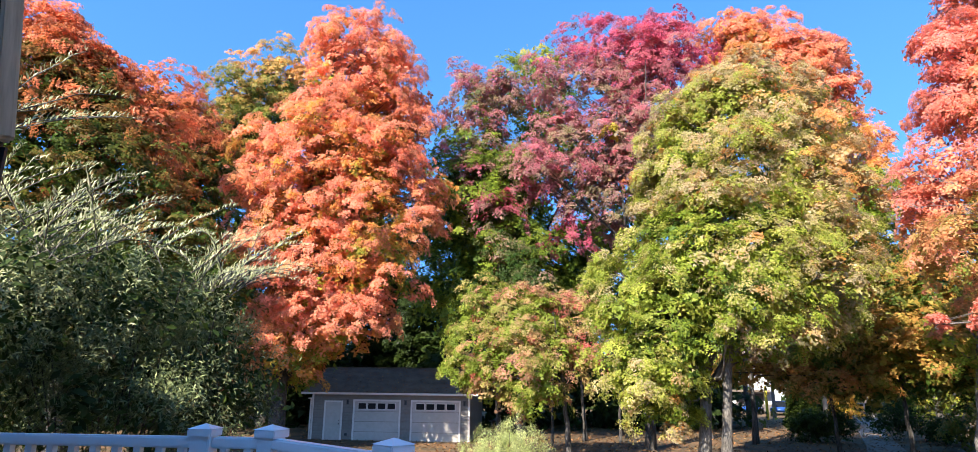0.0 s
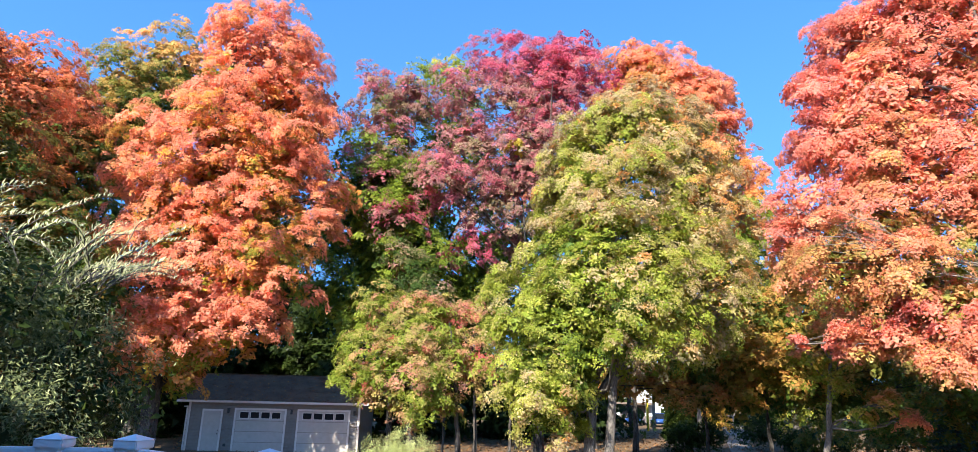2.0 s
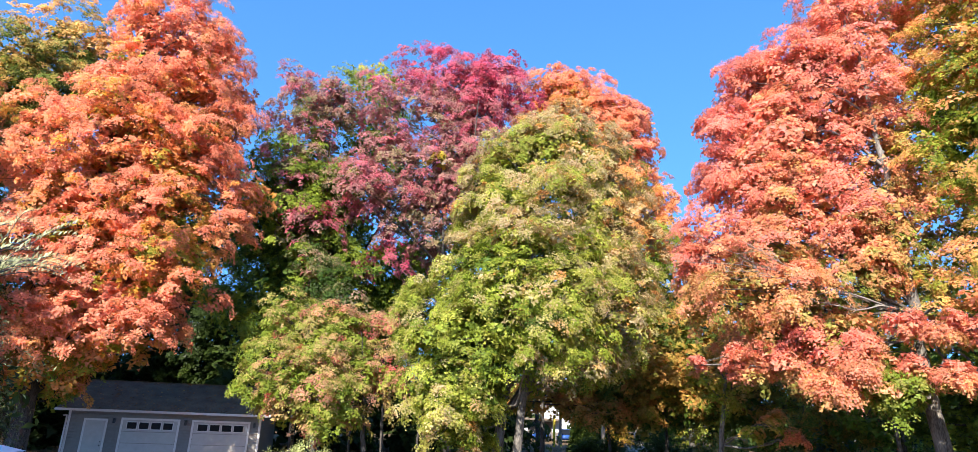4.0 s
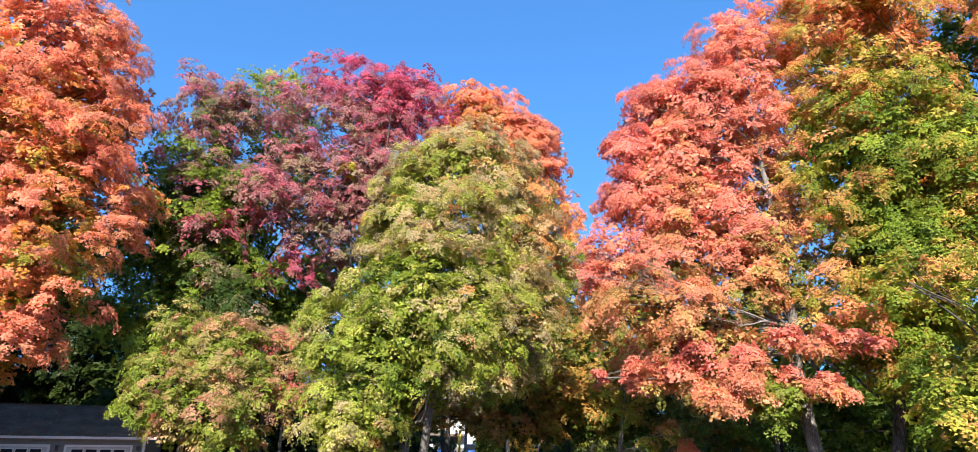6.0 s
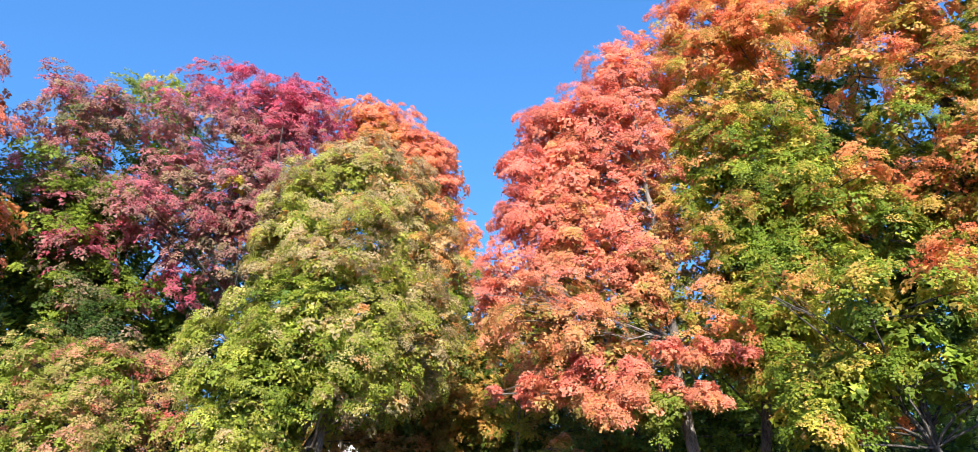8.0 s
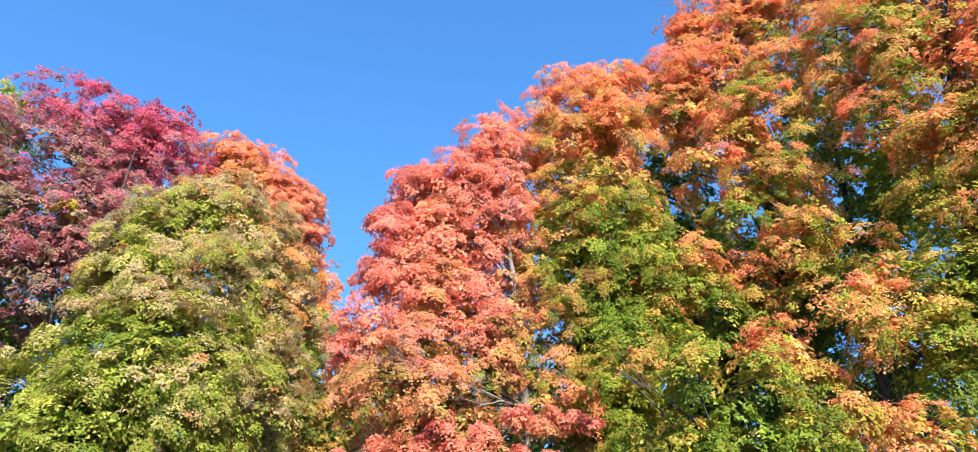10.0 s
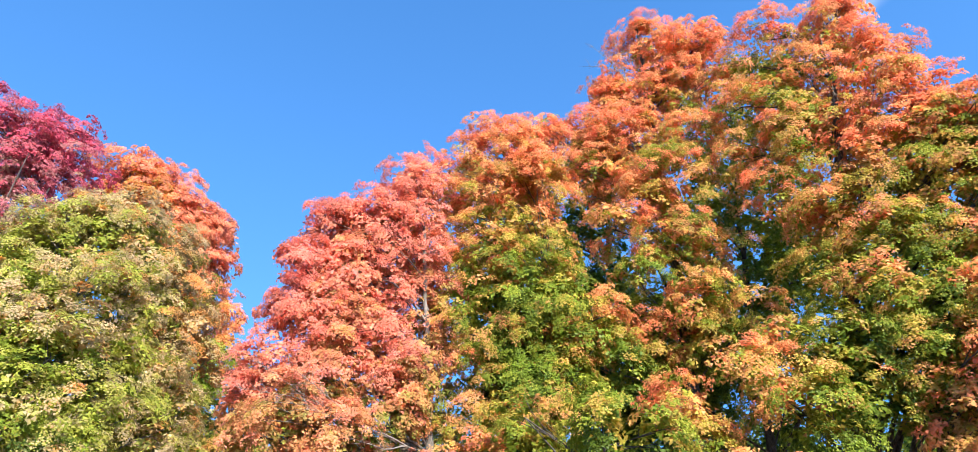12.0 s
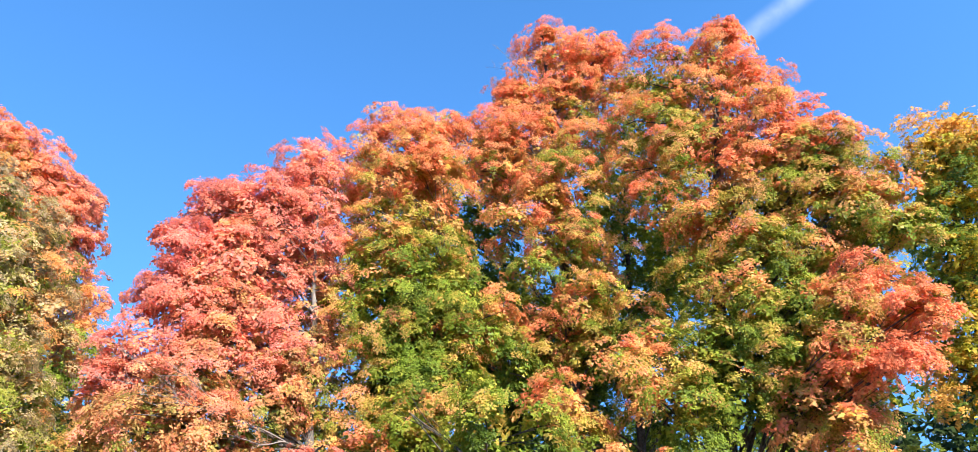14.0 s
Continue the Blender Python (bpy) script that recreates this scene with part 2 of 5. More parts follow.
def shrub_foliage(lobes, rng, leaf, clump, dense, flat, turn_noise=0.10, fill=1.0, aspect=0.3, thick=0.10, hang=None, rim=0.25, speckle=0.05):
    """Narrow leaves on loose sprigs round the lobes of a shrub. Returns the mesh, face data and clump centres by lobe."""
    pos, nor, size, turn, tone, centres = [], [], [], [], [], []
    waves = rng.random(3)
    for x, y, z, r, tu in lobes:
        c = np.array([x, y, z])
        nc = max(5, int(dense * 3.1 * (r / clump) ** 2))
        d = rng.normal(size=(nc, 3))
        d[:, 2] += 0.2
        d = unit(d)
        knobs = unit(rng.normal(size=(6, 3)))
        swell = 0.9 + 0.36 * np.max(np.clip(d @ knobs.T, 0, 1), axis=1) ** 7
        rad = r * (1.08 - 0.75 * rng.random(nc) ** 1.9) * swell
        cc = c + d * rad[:, None] * np.array([1, 1, flat])
        centres.append(cc)
        cr = clump * np.clip(np.exp(rng.normal(0, 0.30, nc)), 0.5, 1.3)
        ct = tu + rng.normal(0, turn_noise, nc) + 0.08 * d[:, 2] + 0.6 * turn_noise * np.sin(cc * 1.7 + 5.0 * waves).sum(1)
        tilt = unit(np.array([0, 0, 1.0]) + 0.75 * d * np.array([1, 1, 0.3]) + 0.28 * rng.normal(size=(nc, 3)))
        nl = np.maximum(8, (fill * 4.1 * (cr / leaf) ** 2).astype(int))
        idx = np.repeat(np.arange(nc), nl)
        m = len(idx)
        up = tilt[idx]
        e1 = unit(np.cross(up, np.array([0.3, 0.9, 0.1])))
        e2 = np.cross(up, e1)
        R = cr[idx]
        K = 6
        ang = rng.random((nc, K)) * 2 * np.pi
        reach = rng.uniform(0.45, 1.1, (nc, K))
        k = rng.randint(0, K, m)
        th, far = ang[idx, k], reach[idx, k]
        t = rng.random(m) ** 0.75 * far
        u1 = t * np.cos(th) + rng.normal(0, 0.15, m)
        u2 = t * np.sin(th) + rng.normal(0, 0.15, m)
        rho = np.hypot(u1, u2)
        p = cc[idx] + (u1 * R)[:, None] * e1 + (u2 * R)[:, None] * e2
        p += up * ((-0.22 * rho ** 2 + thick * rng.normal(size=m)) * R)[:, None]
        pos.append(p)
        nor.append(unit(0.9 * up + 0.55 * unit(p - c) + 0.6 * rng.normal(size=(m, 3))))
        size.append(leaf * rng.uniform(0.7, 1.3, m))
        turn.append(np.clip(ct[idx] + rim * (np.minimum(rho, 1.2) - 0.6) + rng.normal(0, speckle, m), 0.0, 1.0))
        tone.append(np.clip(np.exp(rng.normal(0, 0.12, nc))[idx] * np.exp(rng.normal(0, 0.24, m)), 0.45, 1.6))
    pos, nor, size = np.concatenate(pos), np.concatenate(nor), np.concatenate(size)
    along = None if hang is None else rng.normal(size=pos.shape) * 0.5 + np.array([0, 0, -hang])
    v, f = leaf_quads(pos, nor, size, rng, aspect, along)
    return v, f, {"turn": np.concatenate(turn), "tone": np.concatenate(tone)}, centres


def foliage(lobes, rng, leaf, clump, dense, flat, turn_noise=0.10, fill=1.0, rim=0.25, speckle=0.05, fine=0.66, coarse=1.35, shelf=0.45):
    """Leaves in drooping sprays, the sprays over domed boughs, the boughs round the lobes of a crown. Leaves are fine on the
    crown's open garden side, coarser inside it and at its back. Returns the mesh, face data and bough centres by lobe."""
    pos, nor, size, turn, tone, centres = [], [], [], [], [], []
    waves = rng.random(3)
    L = np.array(lobes)
    for x, y, z, r, tu in lobes:
        c = np.array([x, y, z])
        bough = min(1.4 * clump, 0.6 * r)
        nc = max(5, int(dense * 3.4 * (r / bough) ** 2))
        d = rng.normal(size=(nc, 3))
        d[:, 2] += 0.2
        d = unit(d)
        knobs = unit(rng.normal(size=(6, 3)))
        swell = 0.9 + 0.36 * np.max(np.clip(d @ knobs.T, 0, 1), axis=1) ** 7
        rad = r * (0.98 - 0.65 * rng.random(nc) ** 2.2) * swell
        cc = c + d * rad[:, None] * np.array([1, 1, flat])
        centres.append(cc)
        cr = bough * np.clip(np.exp(rng.normal(0, 0.3, nc)), 0.5, 1.4)
        ct = tu + rng.normal(0, turn_noise, nc) + 0.08 * d[:, 2] + 0.6 * turn_noise * np.sin(cc * 1.7 + 5.0 * waves).sum(1)
        out = unit(np.array([0, 0, 0.8]) + d * np.array([1, 1, 0.5]) + 0.25 * rng.normal(size=(nc, 3)))
        garden = unit(np.array([-x, -y, 0.35 * math.hypot(x, y)]))
        inside = (np.linalg.norm(cc[:, None] - L[None, :, :3], axis=2) < 0.64 * L[None, :, 3]).sum(1) > 0
        lf = leaf * np.where((d @ garden > -0.2) & ~inside, fine, coarse)
        bough_tone = np.exp(rng.normal(0, 0.08, nc))
        # sprays
        ns = np.maximum(3, (6.6 * (cr / bough) ** 2 + rng.random(nc)).astype(int))
        i = np.repeat(np.arange(nc), ns)
        m = len(i)
        h = unit(rng.normal(size=(m, 3)) + 1.1 * out[i])
        lift = 1.05 - 0.7 * rng.random(m) ** 1.5
        off = h * (lift * cr[i])[:, None]
        off -= out[i] * ((off * out[i]).sum(1) * shelf)[:, None]
        sp = cc[i] + off
        sn = unit(np.array([0, 0, 0.6]) + 0.6 * d[i] * np.array([1, 1, 0.3]) + 0.4 * h + 0.2 * rng.normal(size=(m, 3)))
        st = ct[i] + rim * (0.8 * (h * out[i]).sum(1) * lift + 0.3 * lift - 0.65) + rng.normal(0, speckle, m)
        stone = bough_tone[i] * np.exp(rng.normal(0, 0.13, m))
        sr = np.minimum(0.44 * clump, 0.5 * cr[i]) * rng.uniform(0.65, 1.35, m)
        lobed = rng.random((m, 2)) * 2 * np.pi
        # leaves
        nl = np.maximum(5, (fill * 4.6 * (sr / lf[i]) ** 2).astype(int))
        j = np.repeat(np.arange(m), nl)
        n = len(j)
        e1 = unit(np.cross(sn, np.array([0.3, 0.9, 0.1])))
        e2 = np.cross(sn, e1)
        th, rho = rng.random(n) * 2 * np.pi, rng.random(n) ** 0.55
        edge = 1 + 0.28 * np.sin(3 * th + lobed[j, 0]) + 0.2 * np.sin(5 * th + lobed[j, 1]) + 0.1 * rng.normal(size=n)
        ray = np.cos(th)[:, None] * e1[j] + np.sin(th)[:, None] * e2[j]
        pos.append(sp[j] + ray * (rho * edge * sr[j])[:, None] + sn[j] * ((0.2 - 0.5 * rho ** 2 + 0.13 * rng.normal(size=n)) * sr[j])[:, None])
        nor.append(unit(sn[j] + 0.55 * (rho ** 2)[:, None] * ray + 0.33 * rng.normal(size=(n, 3))))
        size.append(lf[i][j] * rng.uniform(0.7, 1.3, n))
        turn.append(np.clip(st[j] + 0.5 * rim * (rho - 0.65) + rng.normal(0, 0.5 * speckle, n), 0.0, 1.0))
        tone.append(np.clip(stone[j] * np.exp(rng.normal(0, 0.11, n)), 0.5, 1.5))
    pos, nor, size = np.concatenate(pos), np.concatenate(nor), np.concatenate(size)
    v, f = leaf_tris(pos, nor, size, rng)
    return v, f, {"turn": np.concatenate(turn), "tone": np.concatenate(tone)}, centres


def inner_lobes(lobes, axis, share=0.95):
    """Leafier hollows between neighbouring lobes, nearer to the trunk and greener."""
    out = []
    for i, a in enumerate(lobes):
        for b in lobes[i + 1:]:
            gap = math.dist(a[:3], b[:3])
            if gap < 1.25 * (a[3] + b[3]):
                m = [(p + q) / 2 for p, q in zip(a[:3], b[:3])]
                k = 0.28
                out.append((m[0] + (axis[0] - m[0]) * k, m[1] + (axis[1] - m[1]) * k, m[2] - 0.2, share * (a[3] + b[3]) / 2, min(a[4], b[4]) - 0.14))
    return out


def tree(name, label, base, lobes, leaves, seed, trunk_r=0.35, leaf=0.125, clump=0.62, dense=1.0, flat=0.8,
         bark=None, top=None, lean=(0, 0), forks=(), turn_noise=0.10, fill=1.0, category="tree", filled=1.0, rim=0.25, rise=0.85, zmin=3.0, group="", speckle=0.05, shelf=0.45):
    """A broadleaf tree: a trunk, a limb to each lobe of the crown, twigs to the clumps, and the crown's leaves."""
    rng = np.random.RandomState(seed)
    bark = bark or BARK
    bx, by = base
    root = empty(name, bx, by, 0, label, category, group)
    L = np.array(lobes)
    high = L[np.argmax(L[:, 2])]
    top = np.array(top) if top is not None else np.array([high[0], high[1], high[2]])
    b0 = np.array([bx, by, -0.05])
    mid_bend = np.array([(bx - top[0]) * 0.25 + lean[0], (by - top[1]) * 0.25 + lean[1], 0])
    spine = curve_points(b0, top, mid_bend, 18)
    spine[1:-1, :2] += rng.normal(0, min(0.05, 0.003 * top[2]), (16, 2))
    s = np.linspace(0, 1, 18)
    rad = trunk_r * (1 - 0.86 * s ** 0.85) + trunk_r * 0.4 * np.exp(-s * 45)
    v, f = tube_arrays([(spine, rad)], 12)
    put("trunk", mesh_arrays("trunk", v - [bx, by, 0], f, bark, smooth=True), None).parent = root
    for fx, fy, tx, ty, tz, fr in forks:
        pts = curve_points(np.array([fx, fy, -0.05]), np.array([tx, ty, tz]), np.array([(fx - tx) * 0.2, (fy - ty) * 0.2, 0]), 14)
        q = np.linspace(0, 1, 14)
        v, f = tube_arrays([(pts, fr * (1 - 0.8 * q) + fr * 0.35 * np.exp(-q * 35))], 11)
        put("trunk", mesh_arrays("trunk", v - [bx, by, 0], f, bark, smooth=True)).parent = root
    L = lobes + inner_lobes(lobes, top) if filled else lobes
    n_out = len(lobes)
    v, f, data, centres = foliage(lobes, rng, leaf, clump, dense, flat, turn_noise, fill, rim=rim, speckle=speckle, shelf=shelf)
    if filled:
        v2, f2, d2, _ = foliage(L[n_out:], rng, leaf * 1.1, clump * 1.1, dense * 0.17 * filled, flat, turn_noise, fill)
        f = np.concatenate([f, f2 + len(v)])
        v = np.concatenate([v, v2])
        data = {k: np.concatenate([data[k], d2[k]]) for k in data}
    put("crown", mesh_arrays("crown", v - [bx, by, 0], f, leaves, data)).parent = root
    twigs = []
    for l, cc in zip(lobes, centres):
        c = np.array(l[:3])
        reach = np.hypot(*(c[:2] - np.array([bx, by])))
        za = np.clip(c[2] - rise * reach - 0.8, min(zmin, top[2] * 0.6), top[2] * 0.9)
        i = int(np.argmin(abs(spine[:, 2] - za)))
        a = spine[i]
        r0 = min(rad[i] * 0.55, 0.022 + 0.008 * np.linalg.norm(c - a))
        bend = (c - a) * np.array([-0.2, -0.2, 0.13]) + rng.normal(0, 0.25, 3)
        limb = curve_points(a, c, bend, 9)
        limb[1:-1] += np.cumsum(rng.normal(0, 0.09, (7, 3)), axis=0) * np.array([0.5, 0.9, 1.1, 1.2, 1.1, 0.9, 0.5])[:, None]
        lr = np.linspace(r0, 0.022, 9)
        v, f = tube_arrays([(limb, lr)], 7)
        put("limb", mesh_arrays("limb", v - [bx, by, 0], f, bark, smooth=True)).parent = root
        for q in cc[:: 3]:
            k = rng.randint(4, 9)
            twigs.append((curve_points(limb[k], q, rng.normal(0, 0.15, 3) + np.array([0, 0, 0.1]), 4), np.linspace(0.022, 0.006, 4)))
    v, f = tube_arrays(twigs, 3)
    tw = put("twig_work", mesh_arrays("twig_work", v - [bx, by, 0], f, bark, smooth=True))
    tw.parent = root
    tagged(tw, kind="stuff")
    return root


# ---------------------------------------------------------------- ground
GROUND = textured("leaf-strewn lawn", (0.05, 0.039, 0.015), (0.17, 0.088, 0.034), 0.4, 0.95, 0.8, (1, 1, 1), 14, 0.05)
for el, pos in zip(GROUND.node_tree.nodes["Color Ramp"].color_ramp.elements, (0.42, 0.6)):
    el.position = pos
bm = bmesh.new()
bmesh.ops.create_grid(bm, x_segments=60, y_segments=60, size=700)
ground = part("ground", bm, GROUND)
tagged(ground, "brown lawn strewn with fallen leaves", "ground", kind="structure")

# ---------------------------------------------------------------- trees
left_maple_crown = [
    (-20.0, 24.7, 17.9, 1.65, 0.95),
    (-19.7, 25.3, 18.6, 1.11, 0.95),
    (-18.6, 25.0, 17.0, 1.33, 0.9),
    (-17.7, 25.7, 16.5, 1.36, 0.85),
    (-16.9, 26.5, 15.6, 1.39, 0.85),
    (-19.7, 24.6, 14.8, 2.61, 0.62),
    (-17.4, 24.9, 14.9, 2.33, 0.75),
    (-20.8, 22.4, 14.0, 2.53, 0.6),
    (-19.3, 21.9, 10.0, 2.64, 0.3)]
left_maple_sides = [
    (-17.8, 24.1, 11.3, 2.92, 0.35),
    (-15.6, 24.8, 11.3, 2.84, 0.45),
    (-15.6, 26.1, 13.8, 1.93, 0.75),
    (-18.2, 23.1, 8.2, 2.72, 0.25),
    (-13.6, 25.6, 9.0, 2.56, 0.4),
    (-15.5, 24.7, 7.8, 2.74, 0.25),
    (-12.2, 26.4, 7.3, 2.14, 0.3),
    (-13.3, 24.9, 5.3, 2.56, 0.2)]
tree("maple_tree", "red-topped sugar maple, green lower leaves darkened for shade", (-16.5, 25.0), left_maple_crown + left_maple_sides, LEAF["dusky"], trunk_r=0.35, seed=11, leaf=0.13, dense=1.25, fill=1.2)

far_left_maple_crown = [
    (-20.3, 35.5, 20.4, 2.31, 0.9),
    (-19.1, 35.4, 19.5, 1.68, 0.9),
    (-17.6, 36.0, 18.0, 1.68, 0.65),
    (-16.8, 35.7, 15.8, 1.74, 0.5),
    (-21.0, 34.6, 17.4, 2.56, 0.7),
    (-18.5, 35.4, 16.9, 2.17, 0.85),
    (-17.2, 34.8, 13.4, 2.5, 0.45),
    (-19.1, 34.5, 14.0, 2.91, 0.5),
    (-17.5, 34.6, 9.6, 2.83, 0.3),
    # next two lobes: added out of sight to keep sun off the garage wall
    (-14.7, 33.4, 6.5, 2.37, 0.2),
    (-13.6, 34.4, 5.3, 1.95, 0.2),
    (-15.7, 35.1, 11.2, 2.07, 0.25),
    (-15.5, 34.2, 6.8, 2.74, 0.15)]
tree("maple_tree", "scarlet maple with green lower leaves", (-17.1, 35.0), far_left_maple_crown, LEAF["dusky"], seed=12, trunk_r=0.3, dense=1.3, fill=1.25)

tan_maple_crown = [
    (-18.2, 41.6, 23.7, 2.51, 0.5),
    (-18.9, 41.6, 21.7, 1.86, 0.5),
    (-19.3, 40.8, 19.0, 1.7, 0.45),
    (-17.9, 40.6, 17.7, 2.17, 0.5),
    (-17.0, 41.7, 19.4, 2.25, 0.5),
    (-16.2, 43.4, 25.7, 2.74, 0.6),
    (-18.8, 40.4, 20.0, 1.99, 0.45),
    (-16.4, 41.3, 21.4, 2.56, 0.4),
    (-13.9, 43.5, 24.5, 2.73, 0.6),
    (-18.4, 39.8, 16.2, 2.65, 0.35),
    (-16.7, 39.8, 14.4, 2.61, 0.3),
    (-16.6, 39.2, 10.5, 2.75, 0.2)]
tree("maple_tree", "tan and olive maple behind the orange one", (-14.4, 41.6), tan_maple_crown, LEAF["tan"], seed=13, leaf=0.15, dense=1.25, fill=1.25)

orange_maple_crown = [
    (-9.1, 33.4, 23.3, 2.23, 1.00),
    (-6.7, 34.0, 23.2, 2.27, 1.00),
    (-7.6, 33.2, 20.7, 3.36, 1.00),
    (-5.4, 33.5, 19.6, 1.68, 1.00),
    (-9.7, 32.5, 17.7, 2.3, 0.92),
    (-7.2, 33.7, 17.9, 3.55, 1.00),
    (-4.7, 33.6, 17.1, 2.07, 0.92),
    (-11.3, 31.3, 15.0, 2.3, 0.87),
    (-8.7, 32.0, 14.6, 3.11, 0.97),
    (-5.8, 32.9, 14.8, 3.0, 0.92),
    (-12.1, 30.5, 12.8, 1.84, 0.92),
    (-3.6, 32.6, 13.2, 1.57, 0.87),
    (-10.1, 31.5, 12.1, 3.02, 0.92),
    (-6.4, 31.7, 11.7, 3.22, 0.95)]
orange_maple_sides = [
    (-4.0, 32.6, 11.3, 1.62, 0.80),
    (-11.1, 29.5, 9.6, 1.74, 0.85),
    (-8.4, 30.8, 9.6, 2.89, 1.00),
    (-5.6, 31.3, 9.1, 2.2, 0.65),
    (-10.4, 29.7, 7.5, 2.24, 1.00),
    (-7.5, 30.5, 7.4, 2.82, 1.00),
    (-4.7, 30.6, 7.3, 1.69, 1.00),
    (-10.6, 29.3, 5.4, 1.67, 0.95),
    (-8.5, 29.6, 5.8, 2.03, 0.95),
    (-6.2, 30.4, 6.2, 1.91, 1.00),
    (-10.5, 31.3, 3.7, 1.93, 0.71),
    (-9.0, 31.8, 3.8, 0.93, 0.65),
    (-11.2, 28.6, 2.9, 1.43, 0.75)]
tree("maple_tree", "tall bright orange maple beside the garage", (-10.3, 31.3), orange_maple_crown + orange_maple_sides, LEAF["orange"], seed=14, turn_noise=0.06, rim=0.2, fill=1.3, trunk_r=0.42, flat=0.75, dense=1.0, leaf=0.113)

green_back_crown = [
    (3.8, 41.1, 25.9, 1.91, 0.64),
    (0.6, 40.4, 23.4, 1.96, 0.59),
    (-3.1, 35.9, 15.6, 1.43, 0.29),
    (-1.4, 36.0, 17.1, 2.13, 0.34),
    (0.6, 38.0, 17.1, 2.68, 0.24),
    (3.3, 40.7, 20.9, 2.92, 0.29),
    (-1.6, 35.5, 13.0, 2.25, 0.34),
    (1.0, 36.0, 13.1, 2.7, 0.29),
    (-0.5, 35.0, 9.5, 2.56, 0.34),
    (2.8, 35.9, 10.1, 3.04, 0.24),
    (1.7, 35.0, 14.8, 1.63, 0.34)]
green_back_sides = [
    (6.3, 39.1, 11.1, 2.88, 0.19),
    (6.6, 39.6, 17.7, 2.8, 0.24),
    (5.0, 42.2, 8.3, 3.05, 0.19),
    (7.1, 39.5, 8.4, 2.42, 0.19),
    (-2.2, 34.9, 7.7, 1.75, 0.49),
    (0.6, 35.0, 7.7, 2.34, 0.34),
    (9.1, 40.6, 11.9, 2.54, 0.24),
    (10.4, 40.2, 14.8, 2.09, 0.24),
    (11.4, 40.1, 10.6, 2.26, 0.29),
    (6.6, 31.8, 16.6, 0.42, 1.0)]
green_back_low = [
    (-2.31, 37.93, 10.36, 1.64, 0.12),
    (-3.05, 37.87, 12.66, 1.42, 0.12),
    (-1.4, 37.97, 8.32, 1.63, 0.12),
    (-3.41, 37.84, 14.64, 1.2, 0.3),
    (-0.06, 37.0, 10.32, 1.52, 0.12),
    (-3.22, 39.87, 8.68, 1.47, 0.12)]
tree("tree", "tall green tree behind the crimson one", (2.0, 41.0), green_back_crown + green_back_sides + green_back_low, LEAF["green"], seed=15, leaf=0.17, clump=0.8, dense=1.1)

crimson_tree_crown = [
    (10.8, 34.1, 24.4, 1.41, 1.0),
    (11.5, 33.5, 22.1, 1.79, 1.0),
    (7.6, 32.6, 17.3, 1.82, 0.63),
    (9.2, 32.1, 16.7, 1.59, 0.68),
    (7.7, 32.1, 14.6, 1.25, 0.58),
    (9.2, 33.7, 22.6, 1.94, 1.0),
    (7.6, 34.2, 23.5, 1.67, 0.98),
    (5.5, 34.5, 23.2, 1.76, 0.83),
    (9.5, 33.5, 19.8, 2.1, 0.93)]
crimson_tree_sides = [
    (3.9, 34.2, 20.5, 2.06, 0.63),
    (6.8, 34.7, 20.4, 2.39, 0.68),
    (4.2, 33.9, 17.0, 2.29, 0.58),
    (6.6, 33.2, 16.1, 1.83, 0.58),
    (3.7, 33.1, 13.7, 2.0, 0.68),
    (2.3, 33.0, 14.9, 1.81, 0.58),
    (4.5, 33.2, 10.8, 1.49, 0.78),
    (6.6, 32.8, 13.4, 1.5, 0.58)]
tree("tree", "purple and crimson tree with grey limbs", (8.3, 33.0), crimson_tree_crown + crimson_tree_sides, LEAF["crimson"], seed=16, zmin=6.0, turn_noise=0.07, dense=1.15, trunk_r=0.24, filled=0.35, speckle=0.11, flat=0.95, forks=[(8.17, 32.49, 10.04, 31.44, 19.57, 0.13), (8.11, 32.5, 6.83, 32.29, 17.66, 0.11), (8.23, 32.37, 8.82, 31.8, 21.11, 0.11)])

crimson_left_crown = [
    (-1.9, 37.0, 21.4, 1.85, 0.68),
    (-2.7, 35.8, 18.1, 1.59, 0.68),
    (0.2, 36.4, 18.3, 1.53, 0.58),
    (0.4, 34.7, 12.4, 1.74, 0.83),
    (-0.9, 35.3, 15.1, 1.45, 0.58),
    (1.8, 37.0, 20.8, 1.76, 0.58),
    (2.1, 35.1, 14.4, 1.69, 0.58),
    (0.5, 36.6, 21.7, 1.38, 0.48),
    (0.6, 34.0, 9.5, 1.79, 0.08),
    (2.4, 33.4, 8.6, 1.75, 0.08)]
tree("tree", "purple-leaved tree beside the crimson one", (1.8, 35.0), crimson_left_crown, LEAF["crimson"], speckle=0.11, flat=0.95, seed=26, dense=1.05, trunk_r=0.12, filled=0.35)

